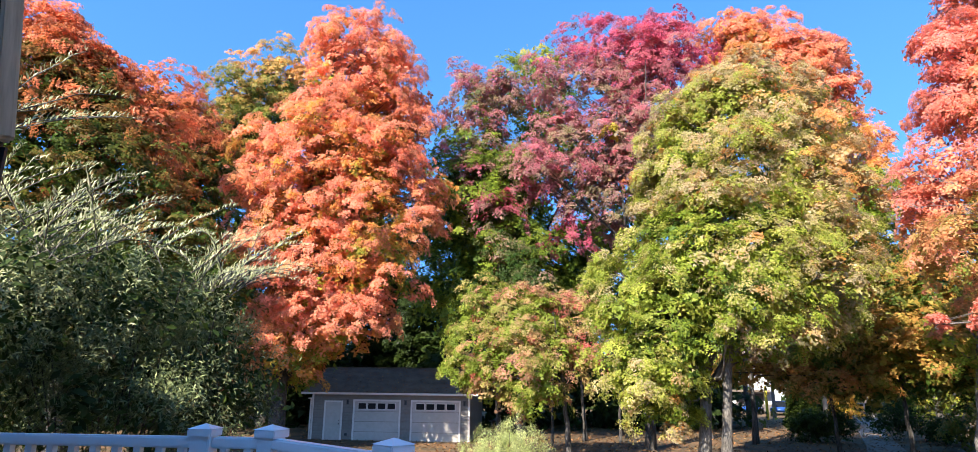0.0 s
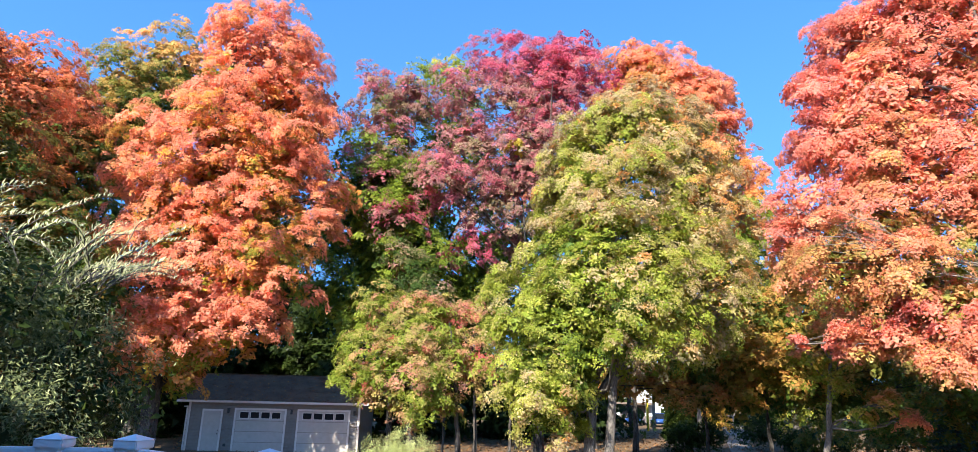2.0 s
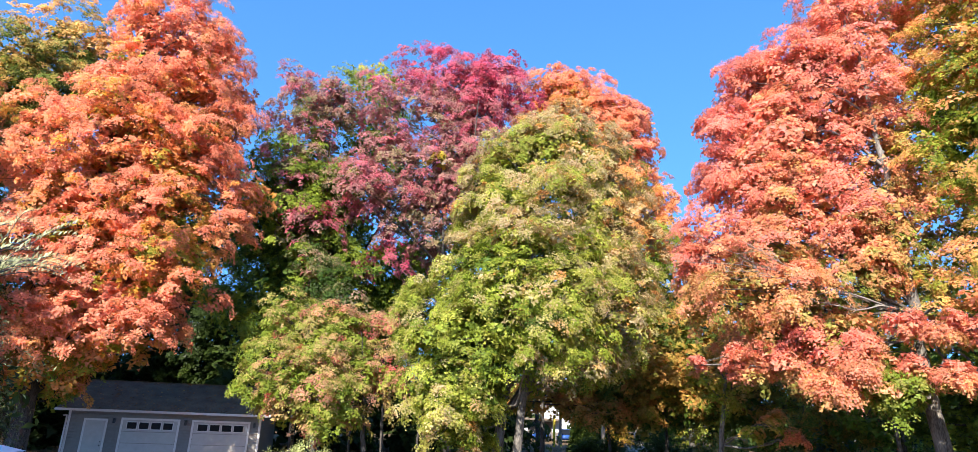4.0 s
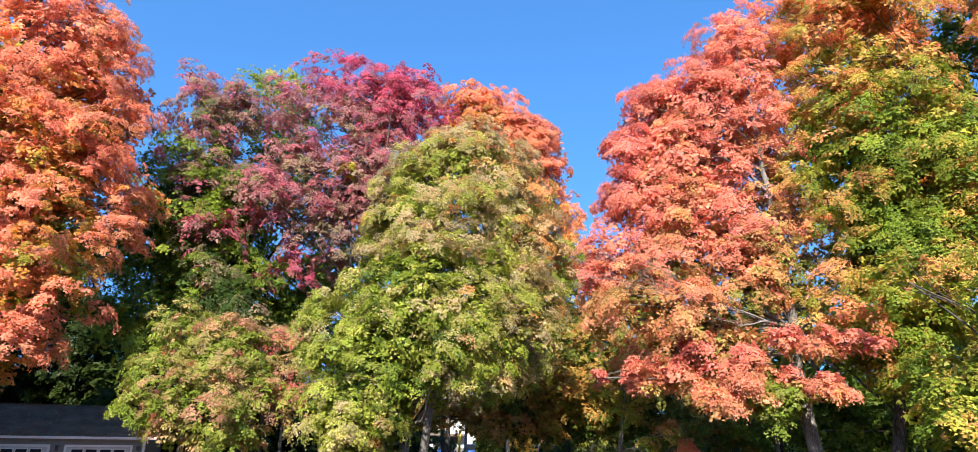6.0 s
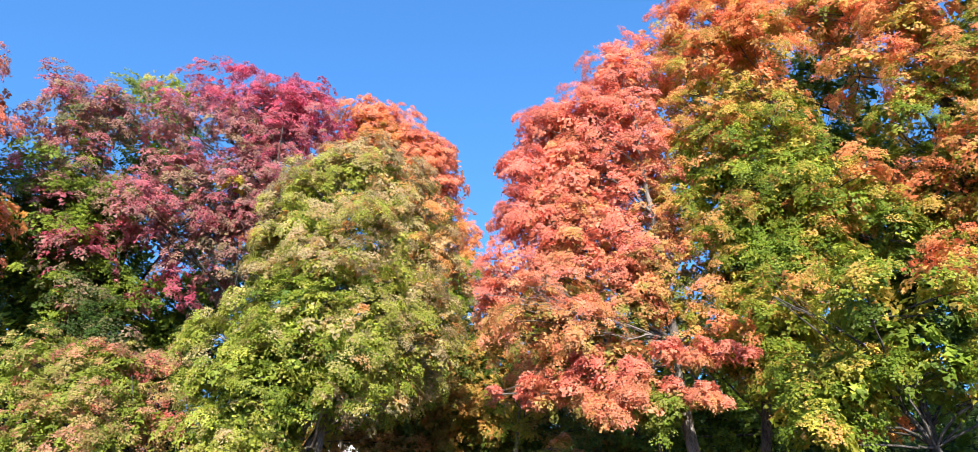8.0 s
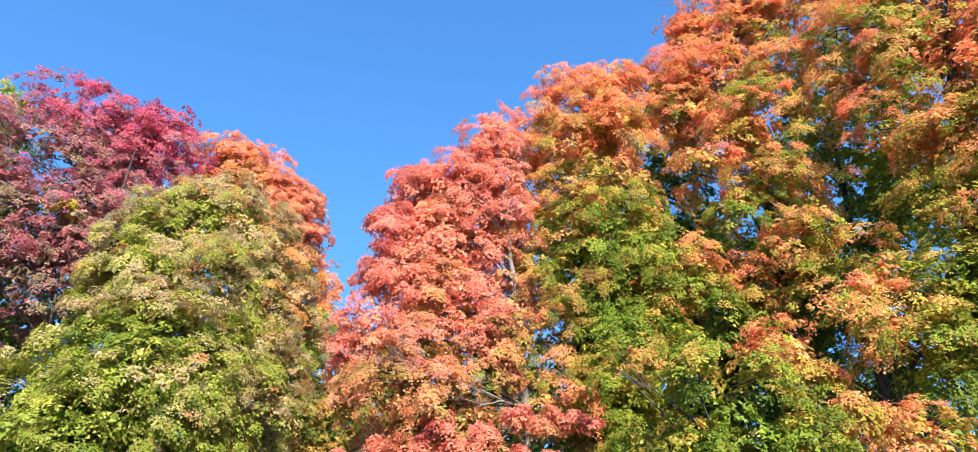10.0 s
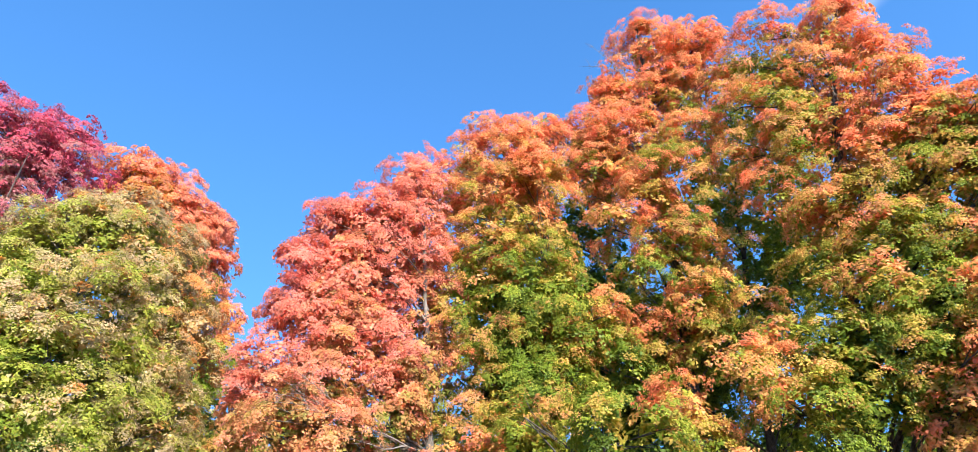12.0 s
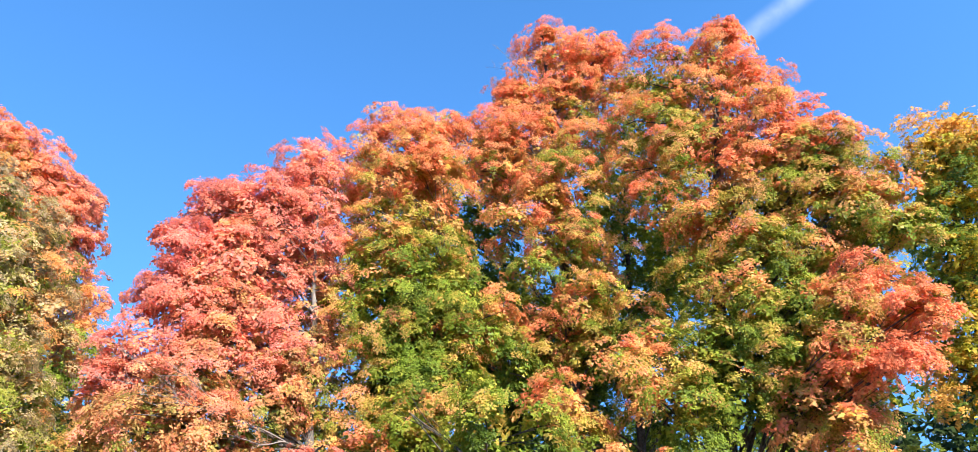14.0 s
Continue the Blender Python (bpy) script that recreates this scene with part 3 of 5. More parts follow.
orange_back_crown = [
    (15.4, 36.3, 25.3, 2.04, 0.95),
    (18.1, 35.6, 24.5, 2.04, 0.95),
    (19.6, 34.3, 22.4, 1.67, 0.92),
    (20.2, 33.6, 20.2, 1.53, 0.9),
    (15.1, 38.3, 24.8, 2.31, 0.95),
    (17.1, 37.1, 24.5, 2.49, 0.95),
    (18.9, 35.3, 23.1, 2.46, 0.95),
    (20.3, 34.9, 21.9, 1.86, 0.9),
    (20.4, 34.9, 20.0, 1.65, 0.9),
    (17.8, 36.4, 21.8, 2.89, 0.9),
    (20.9, 33.1, 17.2, 1.46, 0.85)]
orange_back_sides = [
    (21.6, 32.3, 16.2, 1.17, 0.9),
    (19.6, 32.9, 15.6, 1.9, 0.6),
    (20.1, 31.7, 13.2, 1.61, 0.35),
    (18.9, 32.2, 11.3, 2.21, 0.3),
    (19.2, 35.0, 18.6, 2.28, 0.8),
    (21.2, 35.1, 23.5, 1.13, 0.95),
    (20.5, 33.7, 20.1, 0.98, 0.9),
    (20.4, 33.6, 18.2, 1.23, 0.85),
    (21.0, 31.3, 14.0, 1.12, 0.6),
    (20.4, 31.5, 11.8, 1.34, 0.4)]
tree("maple_tree", "light orange maple behind the green one", (14.9, 36.0), orange_back_crown + orange_back_sides, LEAF["orange"], seed=17, fill=1.25, trunk_r=0.15, turn_noise=0.04, rim=0.08, leaf=0.125, dense=1.3)

green_maple_crown = [
    (10.9, 23.8, 15.6, 1.59, 0.63),
    (9.5, 23.8, 14.1, 1.86, 0.61),
    (11.3, 22.7, 13.5, 1.64, 0.63),
    (7.7, 23.3, 11.6, 1.59, 0.64),
    (8.9, 21.0, 10.9, 1.73, 0.64),
    (11.7, 22.3, 11.4, 1.7, 0.64),
    (7.4, 24.0, 9.9, 1.52, 0.49),
    (8.1, 20.4, 8.8, 1.88, 0.59),
    (10.3, 20.5, 8.9, 1.66, 0.54),
    (12.3, 21.0, 8.9, 1.16, 0.59),
    (6.1, 22.2, 7.5, 1.63, 0.34),
    (7.2, 20.3, 7.0, 1.83, 0.39),
    (9.2, 20.0, 7.0, 1.8, 0.44)]
green_maple_sides = [
    (11.4, 20.3, 7.0, 1.37, 0.58),
    (6.6, 23.2, 10.7, 1.13, 0.58),
    (6.0, 22.9, 9.0, 1.1, 0.48),
    (8.0, 24.7, 13.9, 1.12, 0.63),
    (12.3, 21.5, 10.3, 1.0, 0.58),
    (12.8, 21.0, 8.0, 0.91, 0.48),
    (4.9, 22.5, 6.2, 1.43, 0.37),
    (5.9, 20.7, 5.6, 1.6, 0.37),
    (8.5, 20.3, 6.0, 1.76, 0.47),
    (10.5, 21.0, 5.4, 1.69, 0.60),
    (5.0, 23.0, 4.4, 1.3, 0.37),
    (5.6, 21.8, 3.9, 1.35, 0.42)]
green_maple_skirt = [
    (5.5, 21.8, 2.6, 0.87, 0.41),
    (5.3, 22.0, 3.4, 1.18, 0.31),
    (4.6, 22.7, 3.5, 0.87, 0.31),
    (6.4, 21.8, 1.7, 0.41, 0.71),
    (13.7, 22.1, 6.9, 1.03, 0.41)]
green_maple_shoulders = [
    (9.2, 23.26, 14.79, 1.11, 0.62),
    (11.87, 22.59, 14.61, 1.18, 0.62),
    (12.55, 22.22, 12.83, 1.16, 0.64),
    (13.18, 21.85, 11.14, 0.97, 0.68),
    (13.86, 22.01, 10.05, 0.92, 0.72),
    (7.03, 23.48, 12.54, 0.9, 0.57),
    (7.69, 23.8, 14.15, 0.83, 0.58),
    (6.63, 23.07, 11.28, 0.87, 0.57),
    (12.96, 24.27, 5.21, 1.17, 0.62),
    (13.67, 23.88, 6.23, 1.12, 0.58),
    (7.52, 19.62, 4.98, 0.43, 0.54),
    (4.54, 22.04, 7.15, 0.78, 0.36),
    (4.12, 22.13, 5.66, 0.69, 0.36),
    (13.36, 22.32, 8.42, 1.12, 0.6)]
tree("maple_tree", "yellow-green maple with a twin grey trunk", (7.6, 22.8), green_maple_crown + green_maple_sides + green_maple_skirt + green_maple_shoulders, LEAF["olive"], seed=18, turn_noise=0.07, rim=0.12, leaf=0.088, clump=0.55, trunk_r=0.25, filled=0.4, bark=BARK_PALE, dense=1.12, speckle=0.09, flat=0.8, top=(8.91, 22.62, 13.18), forks=[(8.16, 22.36, 9.3, 22.03, 10.5, 0.2)])

mottled_tree_crown = [
    (-0.2, 27.2, 6.5, 1.56, 0.26),
    (-0.6, 26.8, 4.8, 1.22, 0.31),
    (1.6, 26.8, 5.8, 1.84, 0.46),
    (3.5, 27.4, 6.0, 1.57, 0.56),
    (0.9, 24.9, 3.9, 1.68, 0.56),
    (2.7, 25.7, 4.0, 1.59, 0.51),
    (1.9, 25.3, 2.7, 1.27, 0.51),
    (4.3, 25.9, 4.4, 0.82, 0.76),
    (-1.1, 25.1, 3.7, 0.68, 0.26),
    (0.2, 25.2, 2.8, 0.84, 0.41)]
tree("tree", "small tree with mottled pink and green leaves", (3.3, 25.8), mottled_tree_crown, LEAF["mottled"], seed=19, trunk_r=0.14, clump=0.45, leaf=0.085, dense=1.5, speckle=0.11, top=(2.7, 25.9, 6.1))

brown_understory_crown = [
    (18.4, 30.6, 8.3, 2.23, 0.29),
    (19.8, 29.1, 6.6, 2.34, 0.44),
    (21.2, 27.6, 5.3, 2.44, 0.49),
    (17.5, 31.1, 5.9, 1.99, 0.34),
    (18.5, 29.0, 4.5, 1.7, 0.44),
    (23.2, 26.8, 4.7, 2.43, 0.34),
    (21.4, 30.0, 8.9, 2.07, 0.44),
    (24.7, 25.7, 4.1, 2.38, 0.24),
    (15.7, 31.6, 6.5, 1.79, 0.29),
    (12.8, 32.6, 4.3, 1.03, 0.44),
    (14.1, 31.9, 4.0, 1.08, 0.49),
    (15.8, 31.9, 3.7, 1.22, 0.54),
    (17.3, 31.5, 4.0, 1.34, 0.44),
    (18.1, 30.4, 3.7, 1.23, 0.54)]
brown_understory_sides = [
    (15.5, 32.2, 5.0, 1.46, 0.44),
    (16.9, 31.5, 5.4, 1.61, 0.44),
    (20.5, 32.3, 9.3, 1.7, 0.34),
    (20.7, 31.1, 7.1, 1.79, 0.34),
    (19.6, 29.5, 5.3, 1.68, 0.44),
    (21.0, 28.9, 5.4, 1.81, 0.44),
    (22.0, 28.8, 4.9, 1.63, 0.44),
    (22.4, 30.3, 7.7, 1.93, 0.44),
    (18.5, 30.5, 5.2, 1.56, 0.39),
    (19.8, 29.4, 4.9, 1.67, 0.44),
    (18.6, 29.7, 3.7, 1.4, 0.44),
    (22.3, 32.6, 3.2, 1.64, 0.39),
    (23.6, 31.6, 3.8, 1.78, 0.34)]
brown_understory_low = [
    (12.1, 31.78, 3.77, 0.69, 0.45),
    (13.13, 31.37, 3.67, 0.89, 0.5),
    (14.32, 30.85, 3.45, 0.76, 0.55),
    (15.36, 30.35, 3.3, 0.82, 0.55),
    (16.41, 29.79, 3.21, 0.82, 0.5),
    (17.42, 28.04, 5.59, 1.34, 0.5),
    (18.94, 27.05, 4.43, 1.2, 0.55)]
tree("tree", "shaded brown-green tree beside the driveway", (19.7, 30.1), brown_understory_crown + brown_understory_sides + brown_understory_low, LEAF["brown"], seed=20, trunk_r=0.12, leaf=0.145, clump=0.5)

coral_maple_crown = [
    (16.2, 17.8, 15.9, 1.07, 1.0),
    (14.7, 17.7, 13.4, 0.96, 1.0),
    (14.8, 18.3, 11.6, 0.96, 0.98),
    (18.9, 16.1, 19.6, 1.3, 1.0),
    (19.4, 15.6, 18.1, 1.4, 0.95),
    (17.6, 16.4, 17.5, 1.26, 1.0),
    (17.1, 17.9, 16.6, 1.21, 1.0),
    (17.9, 16.5, 15.5, 1.65, 0.98),
    (18.6, 14.8, 15.0, 1.3, 0.9),
    (16.1, 18.3, 14.6, 1.27, 1.0),
    (16.6, 17.1, 13.4, 1.47, 1.0),
    (18.0, 15.7, 12.9, 1.56, 0.95)]
coral_maple_sides = [
    (14.6, 17.2, 11.8, 1.08, 0.98),
    (15.2, 16.5, 10.8, 1.36, 0.95),
    (17.2, 15.8, 10.8, 1.37, 0.95),
    (14.1, 17.5, 9.9, 1.2, 0.9),
    (17.5, 14.6, 9.8, 0.94, 0.9),
    (15.0, 16.2, 9.0, 1.31, 0.8),
    (14.1, 18.2, 8.6, 1.01, 0.85),
    (19.4, 14.6, 11.5, 1.12, 0.75),
    (19.4, 14.6, 13.2, 1.02, 0.85),
    (19.4, 14.6, 9.6, 1.09, 0.66),
    (16.5, 15.3, 8.6, 1.17, 0.82),
    (17.5, 14.6, 8.1, 0.92, 0.7)]
coral_maple_skirt = [
    (13.5, 16.1, 7.3, 1.41, 0.72),
    (12.8, 17.2, 7.0, 0.92, 0.65),
    (14.7, 14.9, 6.8, 1.12, 0.66),
    (14.5, 16.5, 6.0, 1.09, 0.8),
    (15.1, 15.0, 5.3, 1.03, 0.85),
    (15.6, 13.8, 4.8, 0.76, 0.78),
    (16.3, 12.97, 6.09, 0.42, 0.93),
    (16.82, 12.29, 5.87, 0.42, 0.9),
    (17.47, 11.71, 5.93, 0.38, 0.92),
    (17.83, 11.15, 5.72, 0.3, 0.9),
    (16.17, 12.81, 4.84, 0.35, 0.9),
    (16.69, 12.12, 4.62, 0.38, 0.88),
    (15.62, 13.77, 5.52, 0.47, 0.82),
    (15.05, 14.68, 5.21, 0.43, 0.85),
    (17.14, 11.84, 4.34, 0.29, 0.85),
    (18.7, 14.7, 7.6, 1.02, 0.6),
    (13.5, 16.0, 4.9, 0.59, 0.8),
    (16.5, 13.5, 4.2, 0.84, 0.4)]
coral_maple_edge = [
    (14.51, 17.87, 14.1, 0.82, 1.0),
    (13.49, 18.03, 9.53, 0.85, 0.92),
    (13.2, 18.25, 8.32, 0.79, 0.85),
    (14.53, 17.85, 12.05, 0.9, 0.98),
    (12.97, 18.41, 7.74, 0.6, 0.8),
    (15.68, 18.19, 16.41, 0.83, 1.0),
    (12.6, 17.44, 4.94, 0.26, 0.95),
    (13.45, 16.8, 4.85, 0.33, 0.95),
    (14.28, 15.42, 4.86, 0.64, 0.8),
    (15.13, 14.6, 4.21, 0.64, 0.78)]
tree("maple_tree", "coral-pink maple with a leaning pale trunk", (18.3, 14.0), coral_maple_crown + coral_maple_sides + coral_maple_skirt + coral_maple_edge, LEAF["coral"], seed=21, rise=0.35, zmin=6.5, turn_noise=0.05, rim=0.12, trunk_r=0.27, clump=0.55, leaf=0.09, bark=BARK_PALE, dense=1.35, speckle=0.06, top=(17.9, 14.5, 16.2))

layered_maple_crown = [
    (21.3, 9.3, 10.1, 1.57, 0.53),
    (21.3, 10.4, 11.8, 1.39, 0.53),
    (22.3, 8.5, 11.9, 1.23, 0.65),
    (20.4, 10.1, 8.2, 1.37, 0.53),
    (21.8, 13.9, 22.2, 1.57, 1.00),
    (22.3, 12.0, 22.0, 1.52, 1.00),
    (20.4, 14.6, 20.0, 1.5, 1.00),
    (22.0, 13.5, 19.9, 1.85, 0.93),
    (22.4, 11.0, 19.4, 1.75, 0.95),
    (20.3, 13.9, 17.5, 1.74, 0.83),
    (21.6, 11.8, 17.0, 2.0, 0.78),
    (20.6, 13.3, 15.2, 1.82, 0.73),
    (21.2, 10.8, 14.2, 1.86, 0.53)]
layered_maple_sides = [
    (19.8, 12.7, 12.9, 1.69, 0.50),
    (21.1, 11.3, 12.2, 1.81, 0.45),
    (19.0, 13.5, 11.4, 1.52, 0.55),
    (20.5, 12.2, 10.7, 1.79, 0.50),
    (19.4, 13.7, 9.5, 1.49, 0.65),
    (20.2, 11.7, 8.8, 1.56, 0.50),
    (19.2, 13.1, 7.7, 1.41, 0.65),
    (19.9, 11.1, 6.9, 1.47, 0.55),
    (18.7, 12.1, 6.2, 1.2, 0.65),
    (19.2, 15.0, 14.7, 1.21, 1.00),
    (18.3, 13.5, 6.1, 1.23, 0.70),
    (20.0, 11.6, 5.2, 1.2, 0.60)]
tree("maple_tree", "maple with layered green and orange leaves", (20.2, 13.0), layered_maple_crown + layered_maple_sides, LEAF["sugar"], speckle=0.09, shelf=0.58, rim=0.38, seed=22, trunk_r=0.22, clump=0.6, leaf=0.09, flat=0.7, dense=1.1, top=(22.2, 10.3, 16.5))

tall_maple_crown = [
    (24.7, 3.4, 12.0, 1.15, 0.54),
    (23.1, 8.4, 9.6, 1.37, 0.44),
    (27.5, 6.4, 29.5, 1.85, 1.00),
    (27.1, 4.2, 27.7, 1.56, 1.00),
    (26.0, 8.1, 26.1, 1.62, 1.00),
    (27.2, 5.9, 25.6, 2.12, 1.00),
    (24.8, 9.6, 22.7, 1.81, 1.00),
    (23.8, 11.3, 22.5, 1.61, 0.94),
    (26.0, 7.6, 22.3, 2.18, 0.94),
    (26.3, 5.1, 21.3, 1.94, 0.79),
    (24.9, 9.4, 20.5, 1.93, 0.89)]
tall_maple_sides = [
    (24.7, 6.8, 18.6, 1.98, 0.88),
    (25.7, 4.6, 18.4, 1.82, 0.56),
    (23.7, 8.2, 16.3, 1.57, 0.86),
    (24.5, 6.1, 15.4, 1.7, 0.76),
    (25.4, 4.7, 14.9, 1.39, 0.56),
    (23.5, 7.4, 13.6, 1.47, 0.51),
    (24.1, 5.5, 12.3, 1.58, 0.81),
    (24.5, 7.4, 11.3, 1.46, 0.76),
    (25.0, 5.4, 10.4, 1.57, 0.66),
    (23.3, 8.7, 10.7, 1.13, 0.46)]
tall_maple_edge = [
    (27.37, 3.15, 28.28, 1.13, 1.0),
    (25.67, 8.52, 25.19, 1.05, 1.0),
    (27.36, 3.3, 25.23, 1.35, 0.9),
    (27.27, 6.56, 30.8, 0.71, 1.0)]
tree("maple_tree", "tall red-topped sugar maple turning from green", (25.2, 6.4), tall_maple_crown + tall_maple_sides + tall_maple_edge, LEAF["sugar"], speckle=0.09, shelf=0.58, rim=0.38, seed=23, trunk_r=0.4, leaf=0.09, clump=0.6, flat=0.7, dense=1.35)

broad_maple_crown = [
    (26.5, -2.6, 25.5, 1.19, 1.00),
    (26.1, -3.4, 23.3, 0.99, 1.00),
    (26.1, 0.4, 25.5, 1.5, 1.00),
    (26.4, -1.2, 23.3, 1.88, 0.79),
    (25.2, -3.5, 21.1, 1.55, 1.00),
    (25.6, -5.0, 19.1, 1.19, 1.00),
    (25.0, 0.7, 21.4, 1.63, 0.69),
    (25.9, -1.4, 19.8, 1.91, 0.89),
    (25.4, -3.5, 18.3, 1.64, 0.94),
    (25.2, 0.6, 18.8, 1.72, 0.81),
    (25.0, -5.0, 16.8, 1.35, 0.59),
    (25.0, -1.7, 16.9, 1.76, 0.89),
    (25.0, -3.5, 15.5, 1.68, 0.69),
    (24.2, 1.6, 15.8, 1.46, 0.89),
    (24.3, -5.2, 14.4, 1.31, 0.59)]
broad_maple_sides = [
    (24.9, -6.4, 16.4, 1.09, 0.70),
    (24.7, -6.3, 14.7, 1.05, 0.70),
    (24.2, 0.0, 14.5, 1.54, 0.70),
    (24.0, -1.6, 13.2, 1.6, 0.70),
    (24.7, -3.5, 12.8, 1.45, 0.70),
    (23.6, -6.1, 12.8, 1.02, 0.60),
    (21.7, -2.8, 8.5, 1.08, 0.66),
    (22.6, -2.0, 7.5, 1.22, 0.56),
    (22.5, -4.6, 10.1, 1.12, 1.00),
    (22.1, -5.5, 9.4, 0.9, 1.00),
    (22.4, -3.5, 10.3, 1.14, 0.68),
    (23.6, 0.9, 12.0, 1.32, 0.60)]
broad_maple_skirt = [
    (23.2, -0.9, 11.0, 1.37, 0.50),
    (23.2, -2.2, 10.3, 1.32, 0.55),
    (22.7, -3.8, 8.6, 1.11, 1.00),
    (21.6, -4.5, 7.8, 0.74, 1.00),
    (23.1, 0.3, 9.3, 1.46, 0.50),
    (22.9, -1.4, 8.6, 1.28, 0.40),
    (22.4, 2.4, 9.5, 1.23, 0.55),
    (21.2, 3.6, 8.5, 1.4, 0.60),
    (21.4, 2.2, 7.5, 1.46, 0.50),
    (22.5, 0.3, 7.3, 1.37, 0.35),
    (21.7, -2.6, 5.9, 1.02, 0.84),
    (22.8, -1.2, 6.4, 0.99, 0.70),
    (20.7, 5.8, 7.8, 1.17, 0.70),
    (20.8, 5.3, 6.8, 1.14, 0.70)]
broad_maple_edge = [
    (26.48, 1.91, 24.9, 1.31, 0.66),
    (25.93, 2.54, 21.88, 1.36, 0.6),
    (25.41, 2.68, 18.84, 1.33, 0.6),
    (24.09, -6.86, 12.85, 0.81, 0.6),
    (24.91, -5.7, 17.96, 0.89, 0.85),
    (26.38, -3.07, 26.44, 0.64, 1.0),
    (23.56, -4.83, 11.56, 0.87, 0.95),
    (22.08, -5.89, 8.97, 0.71, 1.0),
    (21.78, -3.44, 7.43, 0.81, 0.95),
    (21.91, -2.54, 7.58, 0.59, 0.9)]
tree("maple_tree", "broad sugar maple turning orange and red", (24.4, 1.6), broad_maple_crown + broad_maple_sides + broad_maple_skirt + broad_maple_edge, LEAF["sugar"], speckle=0.09, shelf=0.58, rim=0.38, seed=24, trunk_r=0.42, leaf=0.096, clump=0.6, flat=0.75, dense=1.2)

gold_maple_crown = [
    (36.7, -9.4, 17.5, 1.56, 0.45),
    (36.8, -8.4, 15.3, 1.53, 0.45),
    (35.7, -8.2, 12.9, 1.44, 0.35),
    (36.9, -12.6, 22.9, 1.64, 0.9),
    (37.2, -14.5, 23.1, 2.03, 0.85),
    (36.4, -16.1, 22.3, 2.13, 0.85),
    (37.8, -11.0, 21.5, 1.66, 0.8),
    (37.3, -12.7, 20.3, 1.99, 0.65),
    (36.9, -14.6, 19.4, 2.29, 0.55)]
gold_maple_sides = [
    (35.7, -12.4, 16.9, 2.01, 0.58),
    (37.1, -10.8, 18.3, 1.38, 0.78),
    (36.2, -10.9, 14.6, 2.0, 0.58),
    (35.7, -13.1, 14.3, 2.27, 0.58),
    (35.4, -10.7, 11.4, 2.04, 0.63),
    (35.9, -8.9, 11.2, 1.58, 0.63),
    (36.2, -9.6, 9.3, 2.04, 0.86),
    (35.1, -11.2, 8.9, 2.25, 0.68)]
tree("maple_tree", "golden orange maple with green lower leaves", (36.8, -9.5), gold_maple_crown + gold_maple_sides, LEAF["gold"], seed=25, trunk_r=0.33, leaf=0.15)

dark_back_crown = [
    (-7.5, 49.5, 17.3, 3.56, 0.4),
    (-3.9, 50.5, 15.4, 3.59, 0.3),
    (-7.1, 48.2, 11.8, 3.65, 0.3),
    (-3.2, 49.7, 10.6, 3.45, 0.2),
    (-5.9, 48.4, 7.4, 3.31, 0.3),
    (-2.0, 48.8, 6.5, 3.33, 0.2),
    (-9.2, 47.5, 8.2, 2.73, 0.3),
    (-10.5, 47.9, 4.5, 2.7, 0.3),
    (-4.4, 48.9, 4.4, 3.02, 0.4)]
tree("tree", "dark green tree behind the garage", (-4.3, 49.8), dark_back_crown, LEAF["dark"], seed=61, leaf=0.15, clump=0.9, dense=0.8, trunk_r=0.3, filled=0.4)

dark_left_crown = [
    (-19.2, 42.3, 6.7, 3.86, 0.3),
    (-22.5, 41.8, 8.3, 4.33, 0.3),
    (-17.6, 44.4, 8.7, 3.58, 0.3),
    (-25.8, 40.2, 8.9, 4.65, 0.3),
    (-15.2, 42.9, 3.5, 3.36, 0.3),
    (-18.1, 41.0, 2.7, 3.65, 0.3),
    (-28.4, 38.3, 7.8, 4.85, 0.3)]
tree("tree", "dark green tree with deep shade in its leaf colour", (-19.2, 41.8), dark_left_crown, LEAF["dark"], seed=62, leaf=0.2, clump=0.9, dense=0.8, trunk_r=0.3, filled=0.4)

right_back_crown = [
    (30.4, 21.4, 5.2, 2.22, 0.3),
    (29.1, 23.5, 4.5, 2.1, 0.3),
    (30.5, 19.7, 3.6, 2.09, 0.25),
    (30.5, 23.3, 3.0, 2.1, 0.2),
    (32.6, 19.2, 5.2, 1.98, 0.3),
    (26.6, 24.0, 3.6, 2.04, 0.2),
    (32.7, 17.6, 4.0, 2.05, 0.2),
    (35.5, 15.1, 20.1, 3.66, 0.3),
    (32.2, 15.0, 15.1, 2.86, 0.25),
    (34.4, 11.7, 14.7, 3.2, 0.2)]
right_back_sides = [
    (36.8, 8.6, 15.6, 3.19, 0.2),
    (34.3, 9.2, 11.0, 2.91, 0.2),
    (37.3, 6.2, 12.3, 3.33, 0.2),
    (37.1, 3.6, 16.7, 2.95, 0.3),
    (34.5, 15.2, 11.5, 3.29, 0.25),
    (34.9, 12.7, 9.0, 3.08, 0.2),
    (37.4, 8.7, 8.2, 3.33, 0.2),
    (36.1, 5.3, 7.6, 2.99, 0.2),
    (32.3, 18.5, 11.0, 2.91, 0.3)]
tree("tree", "dark green tree behind the sugar maples", (34.7, 12.9), right_back_crown + right_back_sides, LEAF["green"], seed=63, leaf=0.18, clump=0.8, dense=1.0, trunk_r=0.3, filled=0.4)

